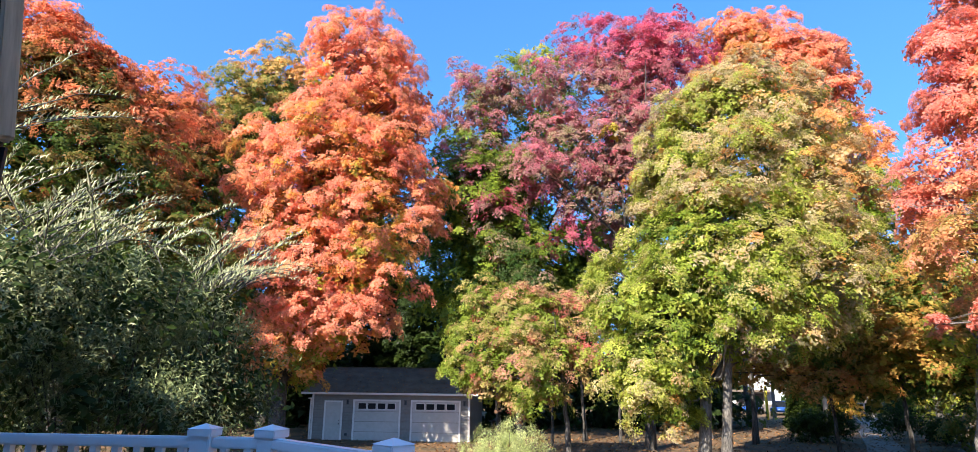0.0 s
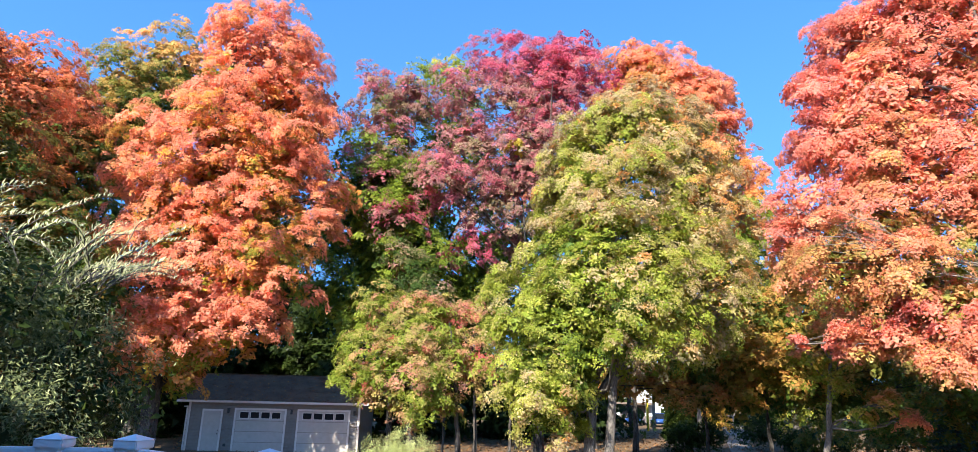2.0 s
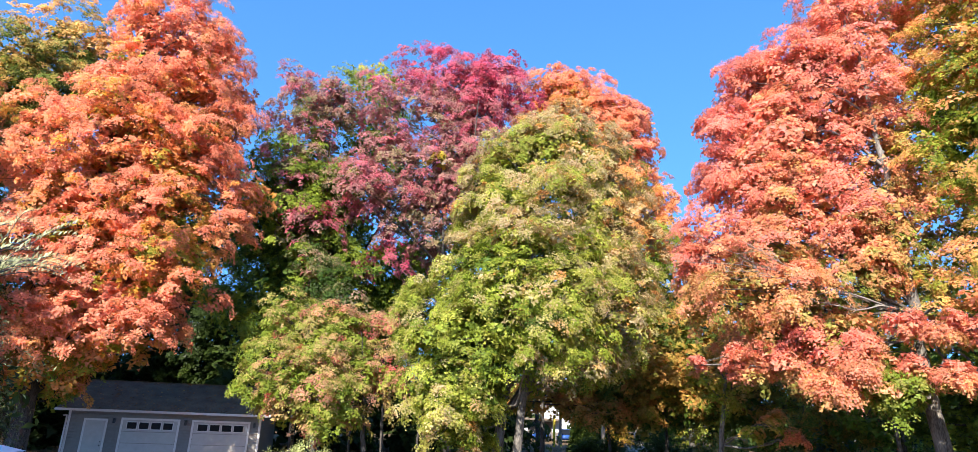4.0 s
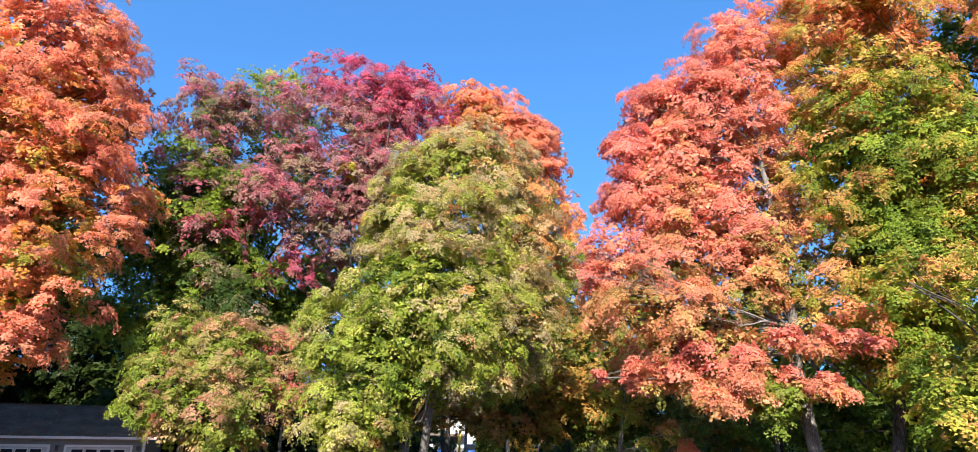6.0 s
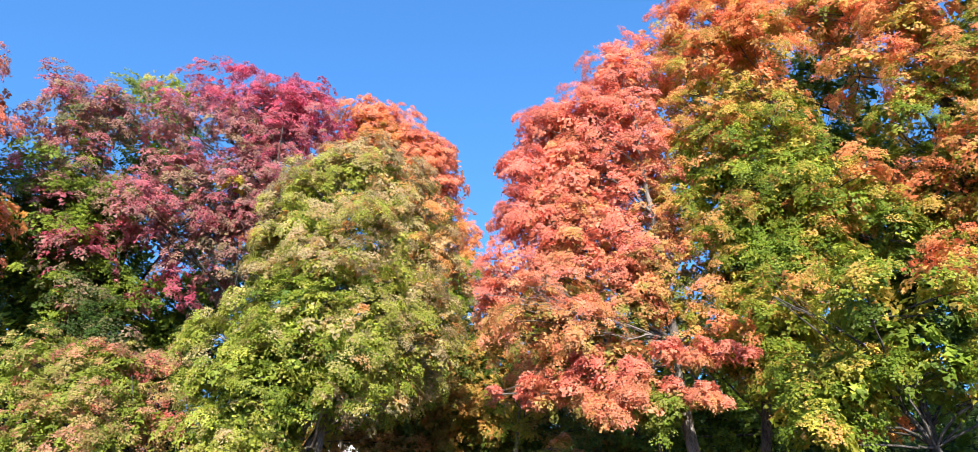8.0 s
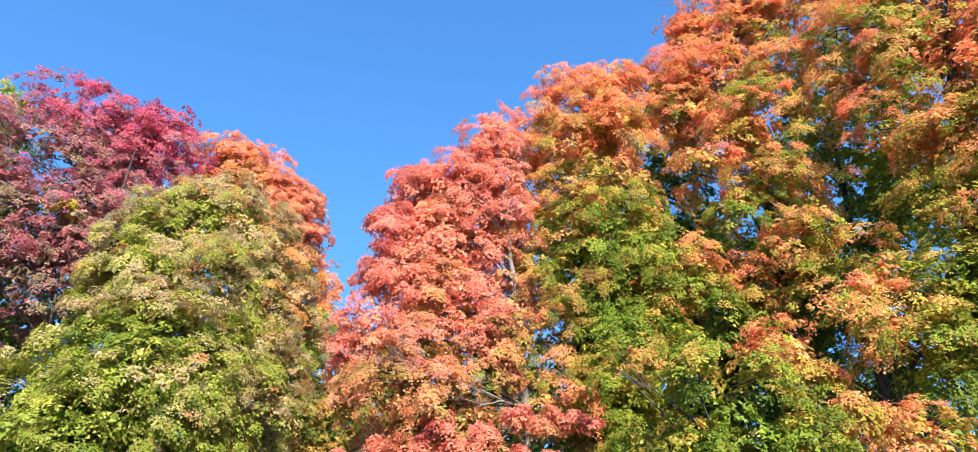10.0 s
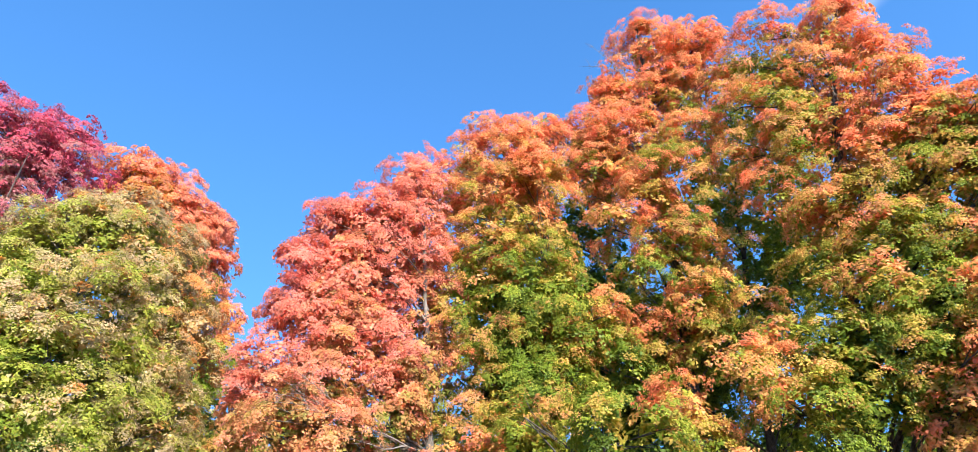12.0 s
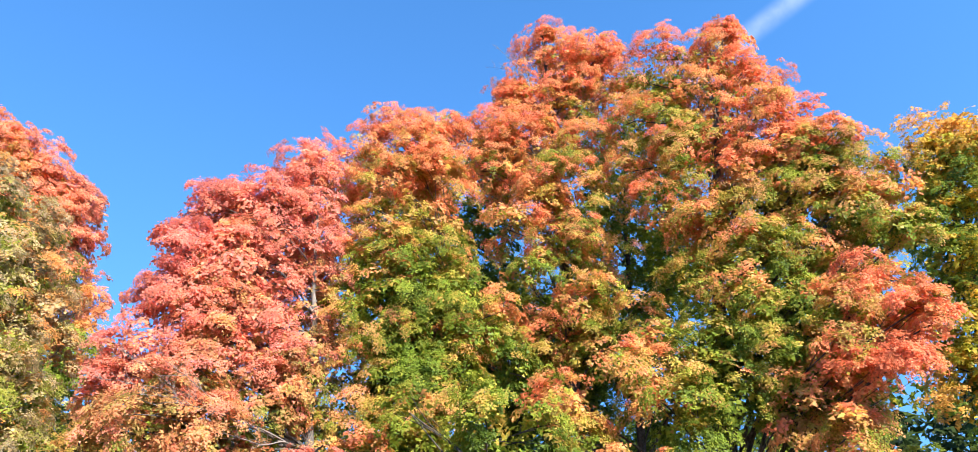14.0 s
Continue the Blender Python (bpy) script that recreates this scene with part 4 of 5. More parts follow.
tall_back_crown = [
    (26.7, 16.8, 21.4, 3.19, 0.4),
    (28.2, 17.5, 17.3, 3.15, 0.35),
    (29.5, 14.1, 22.1, 3.35, 0.4),
    (31.5, 14.3, 17.9, 3.32, 0.3),
    (30.7, 15.6, 13.7, 3.12, 0.35),
    (31.7, 3.1, 27.0, 2.97, 0.5),
    (31.3, 3.7, 22.0, 3.18, 0.4),
    (31.5, 4.4, 17.8, 3.03, 0.35),
    (31.7, 4.7, 13.6, 2.88, 0.3),
    (33.7, -0.4, 17.7, 3.44, 0.35),
    (32.9, -3.8, 14.8, 3.13, 0.3),
    (31.5, 10.3, 11.7, 2.95, 0.3),
    (32.8, 2.6, 10.3, 3.11, 0.3),
    (29.0, 12.1, 24.8, 2.52, 0.5)]
tree("tree", "olive-green tree behind the tall maples", (32.5, 5.7), tall_back_crown, LEAF["sugar"], seed=65, leaf=0.165, clump=0.8, trunk_r=0.3, filled=0.4, dense=1.2)

near_young_crown = [
    (17.1, 8.6, 4.2, 1.05, 0.4),
    (18.5, 10.1, 4.8, 0.95, 0.36),
    (18.5, 8.8, 3.5, 1.09, 0.66),
    (18.0, 8.0, 5.0, 0.88, 0.4),
    (16.3, 8.7, 3.3, 0.81, 0.45),
    (20.5, 3.5, 4.8, 1.23, 0.75),
    (18.9, 3.8, 5.4, 0.63, 0.6),
    (19.7, 2.5, 4.6, 1.22, 0.8),
    (18.0, 4.7, 4.6, 0.97, 0.3),
    (17.8, 6.4, 4.7, 0.95, 0.35),
    (17.3, 7.9, 4.7, 0.98, 0.35),
    (18.2, 5.9, 6.5, 1.06, 0.4),
    (16.6, 6.9, 6.9, 1.01, 0.4),
    (17.5, 9.8, 7.3, 1.12, 0.45)]
tree("maple_tree", "young maple with orange and green leaves", (18.7, 5.6), near_young_crown, LEAF["sugar"], seed=64, leaf=0.1, clump=0.45, trunk_r=0.1, flat=0.6, dense=1.3)

slender_maple_crown = [
    (17.22, 19.51, 3.13, 0.45, 0.52),
    (17.63, 19.13, 2.62, 0.42, 0.72),
    (16.7, 19.95, 2.86, 0.37, 0.45),
    (16.91, 21.71, 4.26, 0.67, 0.5),
    (16.28, 22.19, 4.84, 0.61, 0.6),
    (17.6, 21.16, 4.72, 0.72, 0.6),
    (17.61, 21.79, 5.94, 0.85, 0.65)]
tree("maple_tree", "slender shaded maple with yellow and orange sprays", (16.26, 21.58), slender_maple_crown, LEAF["sugar"], seed=66, leaf=0.1, clump=0.45, trunk_r=0.16, filled=0, zmin=2.2, rise=0.3, bark=BARK_PALE, top=(17.24, 21.45, 6.62))


# ---------------------------------------------------------------- woods behind
def wood_lobes(seed, n, az0, az1, d0, d1, z0, z1, r0, r1, turn):
    rng = np.random.RandomState(seed)
    out = []
    for i in range(n):
        a, d = radians(az0 + (az1 - az0) * (i + rng.random()) / n), rng.uniform(d0, d1)
        out.append((d * math.sin(a), d * math.cos(a), rng.uniform(z0, z1), rng.uniform(r0, r1), max(0, rng.normal(turn, 0.15))))
    return out


def woods(name, label, lobes, leaves, seed, leaf, clump, dense):
    rng = np.random.RandomState(seed)
    v, f, data, _ = foliage(lobes, rng, leaf, clump, dense, 0.85, fine=0.9, coarse=1.2)
    ob = put(name, mesh_arrays(name, v, f, leaves, data))
    return tagged(ob, label, "woods", kind="stuff")


# the dark leaf colour itself holds the shade under these woods
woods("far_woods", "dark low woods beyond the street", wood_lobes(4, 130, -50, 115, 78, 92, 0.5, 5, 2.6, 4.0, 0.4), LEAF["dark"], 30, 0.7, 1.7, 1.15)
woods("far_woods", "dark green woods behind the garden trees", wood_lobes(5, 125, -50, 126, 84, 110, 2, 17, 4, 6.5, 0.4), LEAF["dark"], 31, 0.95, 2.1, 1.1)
woods("undergrowth", "green undergrowth at the edge of the woods, shade in its leaf colour", wood_lobes(6, 110, -48, 21, 46, 56, 0.6, 5, 1.6, 2.6, 0.3), LEAF["dark"], 32, 0.38, 1.0, 1.1)
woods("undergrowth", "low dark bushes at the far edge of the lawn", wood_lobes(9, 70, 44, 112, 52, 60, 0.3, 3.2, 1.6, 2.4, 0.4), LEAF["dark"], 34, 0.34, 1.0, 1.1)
woods("undergrowth", "shaded green undergrowth beyond the driveway", wood_lobes(8, 92, 46, 124, 36, 50, 0.8, 12, 1.6, 2.6, 0.5), LEAF["green"], 33, 0.22, 0.9, 0.6)
woods("undergrowth", "dark bushes in the shade beside the driveway", wood_lobes(10, 22, 36, 52, 34, 44, 0.8, 6, 1.3, 2.0, 0.4), LEAF["brown"], 35, 0.13, 0.7, 0.8)


# ---------------------------------------------------------------- garage
GX, GY, GTURN = -9.81, 36.08, -5.39      # left front corner, turn about z
garage = empty("garage", 0, 0, 0, "grey clapboard garage with two white doors", "garage")


def lap_wall(length, height, course=0.14, lip=0.03):
    """A clapboard wall standing on the x axis, facing -y: one stepped outline, drawn out along its length."""
    outline = [(0.14, 0.0)]
    z = 0.0
    while z < height - 0.01:
        t = min(z + course, height)
        outline += [(0.0 if z == 0 else -0.006, z), (-lip, z + 0.014)]
        z = t
    outline += [(-0.006, height), (0.14, height)]
    bm = bmesh.new()
    near = [bm.verts.new((0, y, z)) for y, z in outline]
    far = [bm.verts.new((length, y, z)) for y, z in outline]
    n = len(outline)
    for i in range(n):
        j = (i + 1) % n
        bm.faces.new((near[j], near[i], far[i], far[j]))
    bm.faces.new(near)
    bm.faces.new(far[::-1])
    bmesh.ops.recalc_face_normals(bm, faces=bm.faces[:])
    return bm


GW, GD, GH = 8.90, 6.7, 2.67
part("wall", lap_wall(GW, GH), SIDING, garage)
for x, turn in ((0.0, -90), (GW, 90)):
    w = part("wall", lap_wall(GD - 0.16, GH), SIDING, garage)
    w.matrix_local = pose(x, GD - 0.02 if turn < 0 else 0.16, 0, 0, 0, turn)
w = part("wall", lap_wall(GW, GH), SIDING, garage)
w.matrix_local = pose(GW, GD, 0, 0, 0, 180)
RISE, OVER = 1.26, 0.42
for x in (0.07, GW - 0.07):
    bm = bmesh.new()
    v = [bm.verts.new(p) for p in ((x - 0.06, 0.05, GH), (x - 0.06, GD - 0.05, GH), (x - 0.06, GD / 2, GH + RISE - 0.12), (x + 0.06, 0.05, GH), (x + 0.06, GD - 0.05, GH), (x + 0.06, GD / 2, GH + RISE - 0.12))]
    for q in ((0, 1, 2), (5, 4, 3), (0, 3, 4, 1), (1, 4, 5, 2), (2, 5, 3, 0)):
        bm.faces.new([v[i] for i in q])
    part("gable", bm, SIDING, garage)
slope = math.atan2(RISE, GD / 2)
run = (GD / 2 + OVER) / math.cos(slope)
for side in (0, 1):
    deck = part("roof_deck", box_bm(-0.5, 0, -0.06, GW + 0.5, run, 0, 0), SHINGLE, garage)
    m = pose(0, -OVER, GH + 0.12 - OVER * math.tan(slope) + 0.0, math.degrees(slope), 0, 0)
    if side:
        m = Matrix.Translation((GW, GD, 0)) @ pose(0, 0, 0, 0, 0, 180) @ m
    deck.matrix_local = m
    rng = random.Random(40 + side)
    bm = bmesh.new()
    rows = 28
    for r in range(rows):
        y0, x = r * run / rows, -0.5 - rng.random() * 0.3
        while x < GW + 0.5:
            w = rng.uniform(0.28, 0.36)
            a, b = max(x, -0.5), min(x + w - 0.008, GW + 0.5)
            if b - a > 0.03:
                h = 0.006 + rng.random() * 0.006
                q = [bm.verts.new(p) for p in ((a, y0 - 0.01, h + 0.006), (b, y0 - 0.01, h + 0.006), (b, y0 + run / rows, 0.004), (a, y0 + run / rows, 0.004), (a, y0 - 0.01, 0.001), (b, y0 - 0.01, 0.001))]
                bm.faces.new(q[:4])
                bm.faces.new((q[4], q[5], q[1], q[0]))
            x += w
    sh = part("shingles", bm, SHINGLE, garage)
    tagged(sh, kind="stuff")
    sh.matrix_local = m
part("ridge_cap", box_bm(-0.5, GD / 2 - 0.14, GH + RISE + 0.1, GW + 0.5, GD / 2 + 0.14, GH + RISE + 0.155, 0.02), SHINGLE, garage)
gz = GH + 0.12 - OVER * math.tan(slope)
part("gutter", box_bm(-0.5, -OVER - 0.12, gz - 0.10, GW + 0.5, -OVER - 0.005, gz + 0.01, 0.02), TRIM, garage, "white metal gutter")
part("soffit", box_bm(-0.48, -OVER, gz - 0.09, GW + 0.48, -0.02, gz - 0.065), TRIM, garage)
for x in (-0.02, GW - 0.09):
    part("corner_board", box_bm(x, -0.035, 0, x + 0.11, -0.016, GH - 0.1, 0.004), TRIM, garage)
spout = part("downspout", box_bm(-0.10, -0.09, 0.1, -0.03, -0.02, gz - 0.35, 0.012), TRIM, garage, "white downspout")
part("elbow", box_bm(-0.10, -OVER - 0.06, gz - 0.36, -0.03, -0.02, gz - 0.30, 0.012), TRIM, spout)


def overhead_door(x0, x1, top):
    d = part("garage_door", box_bm(x0 + 0.1, -0.030, 0.02, x1 - 0.1, -0.016, top - 0.1), SIDING, garage, "white sectional door with four top windows")
    for a, b, c, e in ((x0, x0 + 0.10, 0.0, top), (x1 - 0.10, x1, 0.0, top), (x0 + 0.102, x1 - 0.102, top - 0.10, top)):
        part("casing", box_bm(a, -0.055, c, b, -0.018, e, 0.006), TRIM, d)
    h = (top - 0.12) / 4
    for k in range(4):
        z0 = 0.02 + k * h
        part("section", box_bm(x0 + 0.11, -0.046, z0 + 0.010, x1 - 0.11, -0.031, z0 + h - 0.010, 0.008), DOOR, d)
        for z in (() if k == 3 else (z0 + h * 0.36, z0 + h * 0.68)):
            part("rib", box_bm(x0 + 0.13, -0.054, z - 0.012, x1 - 0.13, -0.047, z + 0.012, 0.003), DOOR, d)
        if k == 3:
            w = (x1 - x0 - 0.5) / 4
            for i in range(4):
                a = x0 + 0.25 + i * w + 0.06
                part("window_frame", box_bm(a - 0.03, -0.056, z0 + 0.10, a + w - 0.09, -0.047, z0 + h - 0.07, 0.004), TRIM, d)
                part("pane", box_bm(a, -0.060, z0 + 0.13, a + w - 0.12, -0.057, z0 + h - 0.10), DARK_GLASS, d, "dark glass pane")
    return d


overhead_door(2.36, 5.06, 2.27)
overhead_door(5.62, 8.40, 2.27)
pd = part("door", box_bm(0.80, -0.042, 0.03, 1.68, -0.018, 2.10, 0.006), DOOR, garage, "plain white side door")
for a, b, c, e in ((0.71, 0.80, 0.0, 2.19), (1.68, 1.77, 0.0, 2.19), (0.802, 1.678, 2.10, 2.19)):
    part("casing", box_bm(a, -0.055, c, b, -0.02, e, 0.006), TRIM, pd)
bm = bmesh.new()
bmesh.ops.create_uvsphere(bm, u_segments=12, v_segments=8, radius=0.035, matrix=Matrix.Translation((1.60, -0.085, 0.95)))
bmesh.ops.create_cone(bm, cap_ends=True, segments=10, radius1=0.015, radius2=0.015, depth=0.05, matrix=Matrix.Translation((1.60, -0.06, 0.95)) @ pose(0, 0, 0, 90))
part("knob", bm, BLACK, pd, "black door knob", True)
part("deadbolt", box_bm(1.575, -0.06, 1.10, 1.625, -0.043, 1.15, 0.008), BLACK, pd)
for x in (2.07, 5.34, 8.62):
    lan = part("lantern", box_bm(x - 0.06, -0.16, 2.00, x + 0.06, -0.06, 2.22, 0.02), BLACK, garage, "black wall lantern")
    part("bracket", box_bm(x - 0.03, -0.07, 2.07, x + 0.03, -0.016, 2.17, 0.005), BLACK, lan)
    part("hood", box_bm(x - 0.08, -0.18, 2.22, x + 0.08, -0.04, 2.25, 0.01), BLACK, lan)
part("foundation", box_bm(0.1, -0.05, -0.1, 0.70, -0.035, 0.14), SHINGLE, garage, "dark concrete footing")
part("foundation", box_bm(1.78, -0.05, -0.1, 2.35, -0.035, 0.14), SHINGLE, garage, "dark concrete footing")
part("outlet_box", box_bm(1.96, -0.07, 0.33, 2.10, -0.016, 0.47, 0.01), BLACK, garage)
garage.matrix_world = pose(GX, GY, -0.1, 0, 0, GTURN)

# ---------------------------------------------------------------- deck, railing, house
DECK_Z = 1.95
DECKING = textured("grey deck boards", (0.22, 0.21, 0.2), (0.38, 0.36, 0.34), 2.0, 0.7, 0.2, (0.4, 4, 1))
deck_ob = part("deck", box_bm(-1.64, -1.4, DECK_Z - 0.2, 1.6, 3.55, DECK_Z, 0.01), DECKING)
tagged(deck_ob, "grey wooden deck in the house's shade", "deck", kind="structure")
railing = empty("railing", 0, 0, 0, "white vinyl deck railing with capped posts", "railing")
TOP = 3.06


def rail_post(x, y, turn):
    p = part("post", box_bm(-0.052, -0.052, DECK_Z - TOP, 0.052, 0.052, -0.05, 0.006), VINYL, railing)
    bm = box_bm(-0.064, -0.064, -0.062, 0.064, 0.064, -0.022, 0.005)
    c = [bm.verts.new(q) for q in ((-0.066, -0.066, -0.0215), (0.066, -0.066, -0.0215), (0.066, 0.066, -0.0215), (-0.066, 0.066, -0.0215), (0, 0, 0.004))]
    for i in range(4):
        bm.faces.new((c[i], c[(i + 1) % 4], c[4]))
    bm.faces.new((c[3], c[2], c[1], c[0]))
    part("post_cap", bm, VINYL, p, "pyramid post cap")
    p.matrix_local = pose(x, y, TOP, 0, 0, turn)


def rail_run(a, b, gap=0.118):
    a, b = Vector(a), Vector(b)
    d = b - a
    n = d.length
    turn = math.degrees(math.atan2(d.y, d.x))
    for z0, z1, w in ((TOP - 0.118, TOP - 0.062, 0.03), (DECK_Z + 0.08, DECK_Z + 0.14, 0.025)):
        r = part("rail", box_bm(0, -w, z0, n, w, z1, 0.008), VINYL, railing)
        r.matrix_local = pose(a.x, a.y, 0, 0, 0, turn)
    k = max(1, int(n / gap))
    for i in range(k):
        x = (i + 0.5) * n / k
        q = part("baluster", box_bm(-0.018, -0.018, DECK_Z + 0.14, 0.018, 0.018, TOP - 0.118), VINYL, railing)
        q.matrix_local = pose(a.x + d.x * x / n, a.y + d.y * x / n, 0, 0, 0, turn)


RAIL = [(-3.35, 3.52), (-1.472, 3.394), (-1.115, 3.37), (-0.383, 2.693), (0.42, 1.95), (1.25, 1.2)]
for i, (x, y) in enumerate(RAIL):
    rail_post(x, y, (-4, -4, -20, -42, -42, -42)[i])
for (a, b) in zip(RAIL, RAIL[1:]):
    d = (Vector(b) - Vector(a)).normalized() * 0.052
    rail_run(Vector(a) + d, Vector(b) - d)

HOUSE_SIDING = textured("dark taupe siding", (0.10, 0.085, 0.075), (0.15, 0.13, 0.115), 1.2, 0.6, 0.15)
BEIGE = textured("beige painted corner board", (0.42, 0.31, 0.20), (0.68, 0.53, 0.36), 3.0, 0.9, 0.15, (6, 6, 0.6))
BROWN_BOARD = textured("dark brown trim board", (0.03, 0.023, 0.018), (0.055, 0.043, 0.034), 2.5, 0.7, 0.15)
house = empty("house", -5, -3, 0, "taupe house with beige corner board above the deck", "house")
part("wall", box_bm(-10, -8, 0, -1.66, 1.30, 4.9), HOUSE_SIDING, house)
rake = part("corner_board", box_bm(-0.066, -0.04, 0, -0.018, 0.03, 1.3, 0.008), BEIGE, house, "beige slanting corner board")
trim_board = part("trim_board", box_bm(-0.19, -0.028, 0, -0.0662, 0.03, 1.3, 0.006), BROWN_BOARD, house, "dark brown trim board")
trim_board.matrix_world = pose(-1.250, 1.55, 3.9, 5.0, -6.2, 41)
rake.matrix_world = pose(-1.250, 1.55, 3.9, 5.0, -6.2, 41)
bm = bmesh.new()
v = [bm.verts.new(p) for p in ((-10.4, -8.4, 4.9), (-1.15, -8.4, 4.9), (-1.15, 1.6, 4.9), (-10.4, 1.6, 4.9), (-5.6, -8.4, 6.3), (-5.6, 1.6, 6.3))]
for q in ((0, 1, 4), (1, 2, 5, 4), (2, 3, 5), (3, 0, 4, 5), (3, 2, 1, 0)):
    bm.faces.new([v[i] for i in q])
part("roof", bm, SHINGLE, house)
part("wall_light", box_bm(-1.37, 1.51, 3.76, -1.272, 1.55, 3.895, 0.015), BLACK, house, "black wall light")
part("wall", box_bm(-1.66, -8, 0, 1.6, -1.45, 4.9), HOUSE_SIDING, house)


# ---------------------------------------------------------------- shrubs
def shrub(name, label, x, y, lobes, leaves, seed, leaf, clump, dense, aspect=0.3, hang=None, category="shrub", fill=1.0, flat=0.9, stems=4, thick=0.3, core=None):
    rng = np.random.RandomState(seed)
    root = empty(name, x, y, 0, label, category)
    v, f, data, centres = shrub_foliage(lobes, rng, leaf, clump, dense, flat, 0.12, fill, aspect, thick, hang)
    put("foliage", mesh_arrays("foliage", v - [x, y, 0], f, leaves, data)).parent = root
    # core: dark leaves inside the lobes put the inner shade into colour
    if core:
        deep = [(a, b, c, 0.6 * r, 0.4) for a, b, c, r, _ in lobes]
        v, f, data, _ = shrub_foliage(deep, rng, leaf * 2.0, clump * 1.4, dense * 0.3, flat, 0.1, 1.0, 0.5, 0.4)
        put("shade_foliage", mesh_arrays("shade_foliage", v - [x, y, 0], f, core, data), None, "dark inner leaves standing in for shade").parent = root
    paths = []
    for l in lobes:
        c = np.array(l[:3])
        for k in range(stems):
            b = c + rng.normal(size=3) * l[3] * 0.5
            paths.append((curve_points(np.array([x + rng.normal() * 0.15, y + rng.normal() * 0.15, -0.02]), b, rng.normal(0, 0.3, 3) + np.array([0, 0, 0.2]), 7), np.linspace(0.018, 0.004, 7)))
    v, f = tube_arrays(paths, 4)
    st = put("stem_wood", mesh_arrays("stem_wood", v - [x, y, 0], f, BARK, smooth=True))
    st.parent = root
    tagged(st, kind="stuff")
    return root


def arching_shoots(root, x, y, seeds, rng, leaf=0.07, count=44, name="arching_growth"):
    """Long bowed shoots with narrow leaves in two ranks."""
    P, N, A, S, T, paths = [], [], [], [], [], []
    for _ in range(count):
        x0, y0, z0, r, _t = seeds[rng.randint(len(seeds))]
        start = np.array([x0, y0, z0]) + np.array([rng.uniform(-0.5, 0.7), rng.uniform(-0.5, 0.1), rng.uniform(0.2, 0.75)]) * r
        way = unit(np.array([0.89, 0.45, 0]) * rng.uniform(-0.25, 1.0) + np.array([0.45, -0.89, 0]) * rng.uniform(-0.3, 0.4))
        n = rng.uniform(0.4, 0.95)
        end = start + way * n + np.array([0, 0, rng.uniform(0.1, 0.65)])
        pts = curve_points(start, end, np.array([rng.normal(0, 0.06), 0, rng.uniform(0.1, 0.32)]), 26)
        pts[1:-1] += np.cumsum(rng.normal(0, 0.006, (24, 3)), axis=0)
        paths.append((pts[::3], np.linspace(0.007, 0.002, len(pts[::3]))))
        d = unit(np.gradient(pts, axis=0))
        for k in range(3, 26):
            side = unit(np.cross(d[k], np.array([0, 0, 1.0])))
            for sg in (-1, 1):
                al = unit(d[k] * 0.45 + sg * side * 0.45 + np.array([0, 0, 0.7]) + rng.normal(0, 0.18, 3))
                L = leaf * rng.uniform(0.75, 1.25) * (1.1 - 0.5 * k / 26)
                P.append(pts[k] + al * L * 0.5)
                A.append(al)
                N.append(unit(np.array([-0.3, -0.8, 0.5]) + rng.normal(0, 0.3, 3)))
                S.append(L)
                T.append(0.78 + rng.normal(0, 0.15))
    N, A = np.array(N), np.array(A)
    N = unit(N - A * (N * A).sum(1, keepdims=True))
    v, f = leaf_quads(np.array(P), N, np.array(S), rng, 0.2, A)
    growth = put(name, mesh_arrays(name, v - [x, y, 0], f, LEAF["silver"], {"turn": np.clip(T, 0, 1), "tone": np.exp(rng.normal(0, 0.15, len(P)))}))
    growth.parent = root
    tagged(growth, kind="stuff")
    v, f = tube_arrays(paths, 3)
    st = put("shoot_wood", mesh_arrays("shoot_wood", v - [x, y, 0], f, BARK_PALE, smooth=True))
    st.parent = root
    tagged(st, kind="stuff")


silver_lobes = [
    (-3.4, 4.5, 4.0, 0.45, 0.53),
    (-3.3, 5.0, 4.0, 0.49, 0.53),
    (-3.0, 5.5, 4.0, 0.48, 0.53),
    (-2.6, 5.9, 3.9, 0.39, 0.53),
    (-3.9, 4.5, 4.1, 0.53, 0.48),
    (-3.4, 4.9, 3.6, 0.61, 0.43),
    (-2.9, 5.2, 3.6, 0.62, 0.43),
    (-2.6, 5.8, 3.5, 0.49, 0.43),
    # lower lobes: low turn values put the shade into the leaf colour
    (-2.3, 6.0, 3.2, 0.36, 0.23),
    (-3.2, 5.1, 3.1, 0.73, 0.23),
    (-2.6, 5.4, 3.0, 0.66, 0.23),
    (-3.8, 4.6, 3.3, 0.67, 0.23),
    # back row, added to block light through the shrub
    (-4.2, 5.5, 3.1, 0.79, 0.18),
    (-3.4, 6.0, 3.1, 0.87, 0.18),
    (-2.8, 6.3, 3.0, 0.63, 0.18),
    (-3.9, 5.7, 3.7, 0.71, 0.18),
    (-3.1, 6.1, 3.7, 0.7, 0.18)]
SPRAY = (-3.37, 3.96, 4.85, 0.22, 0.8)
# the dark leaf core stands in for shade between the silvery leaves
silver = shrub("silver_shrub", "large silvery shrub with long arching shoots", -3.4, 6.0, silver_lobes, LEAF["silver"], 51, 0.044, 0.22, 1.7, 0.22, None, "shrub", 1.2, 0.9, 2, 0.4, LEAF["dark"])
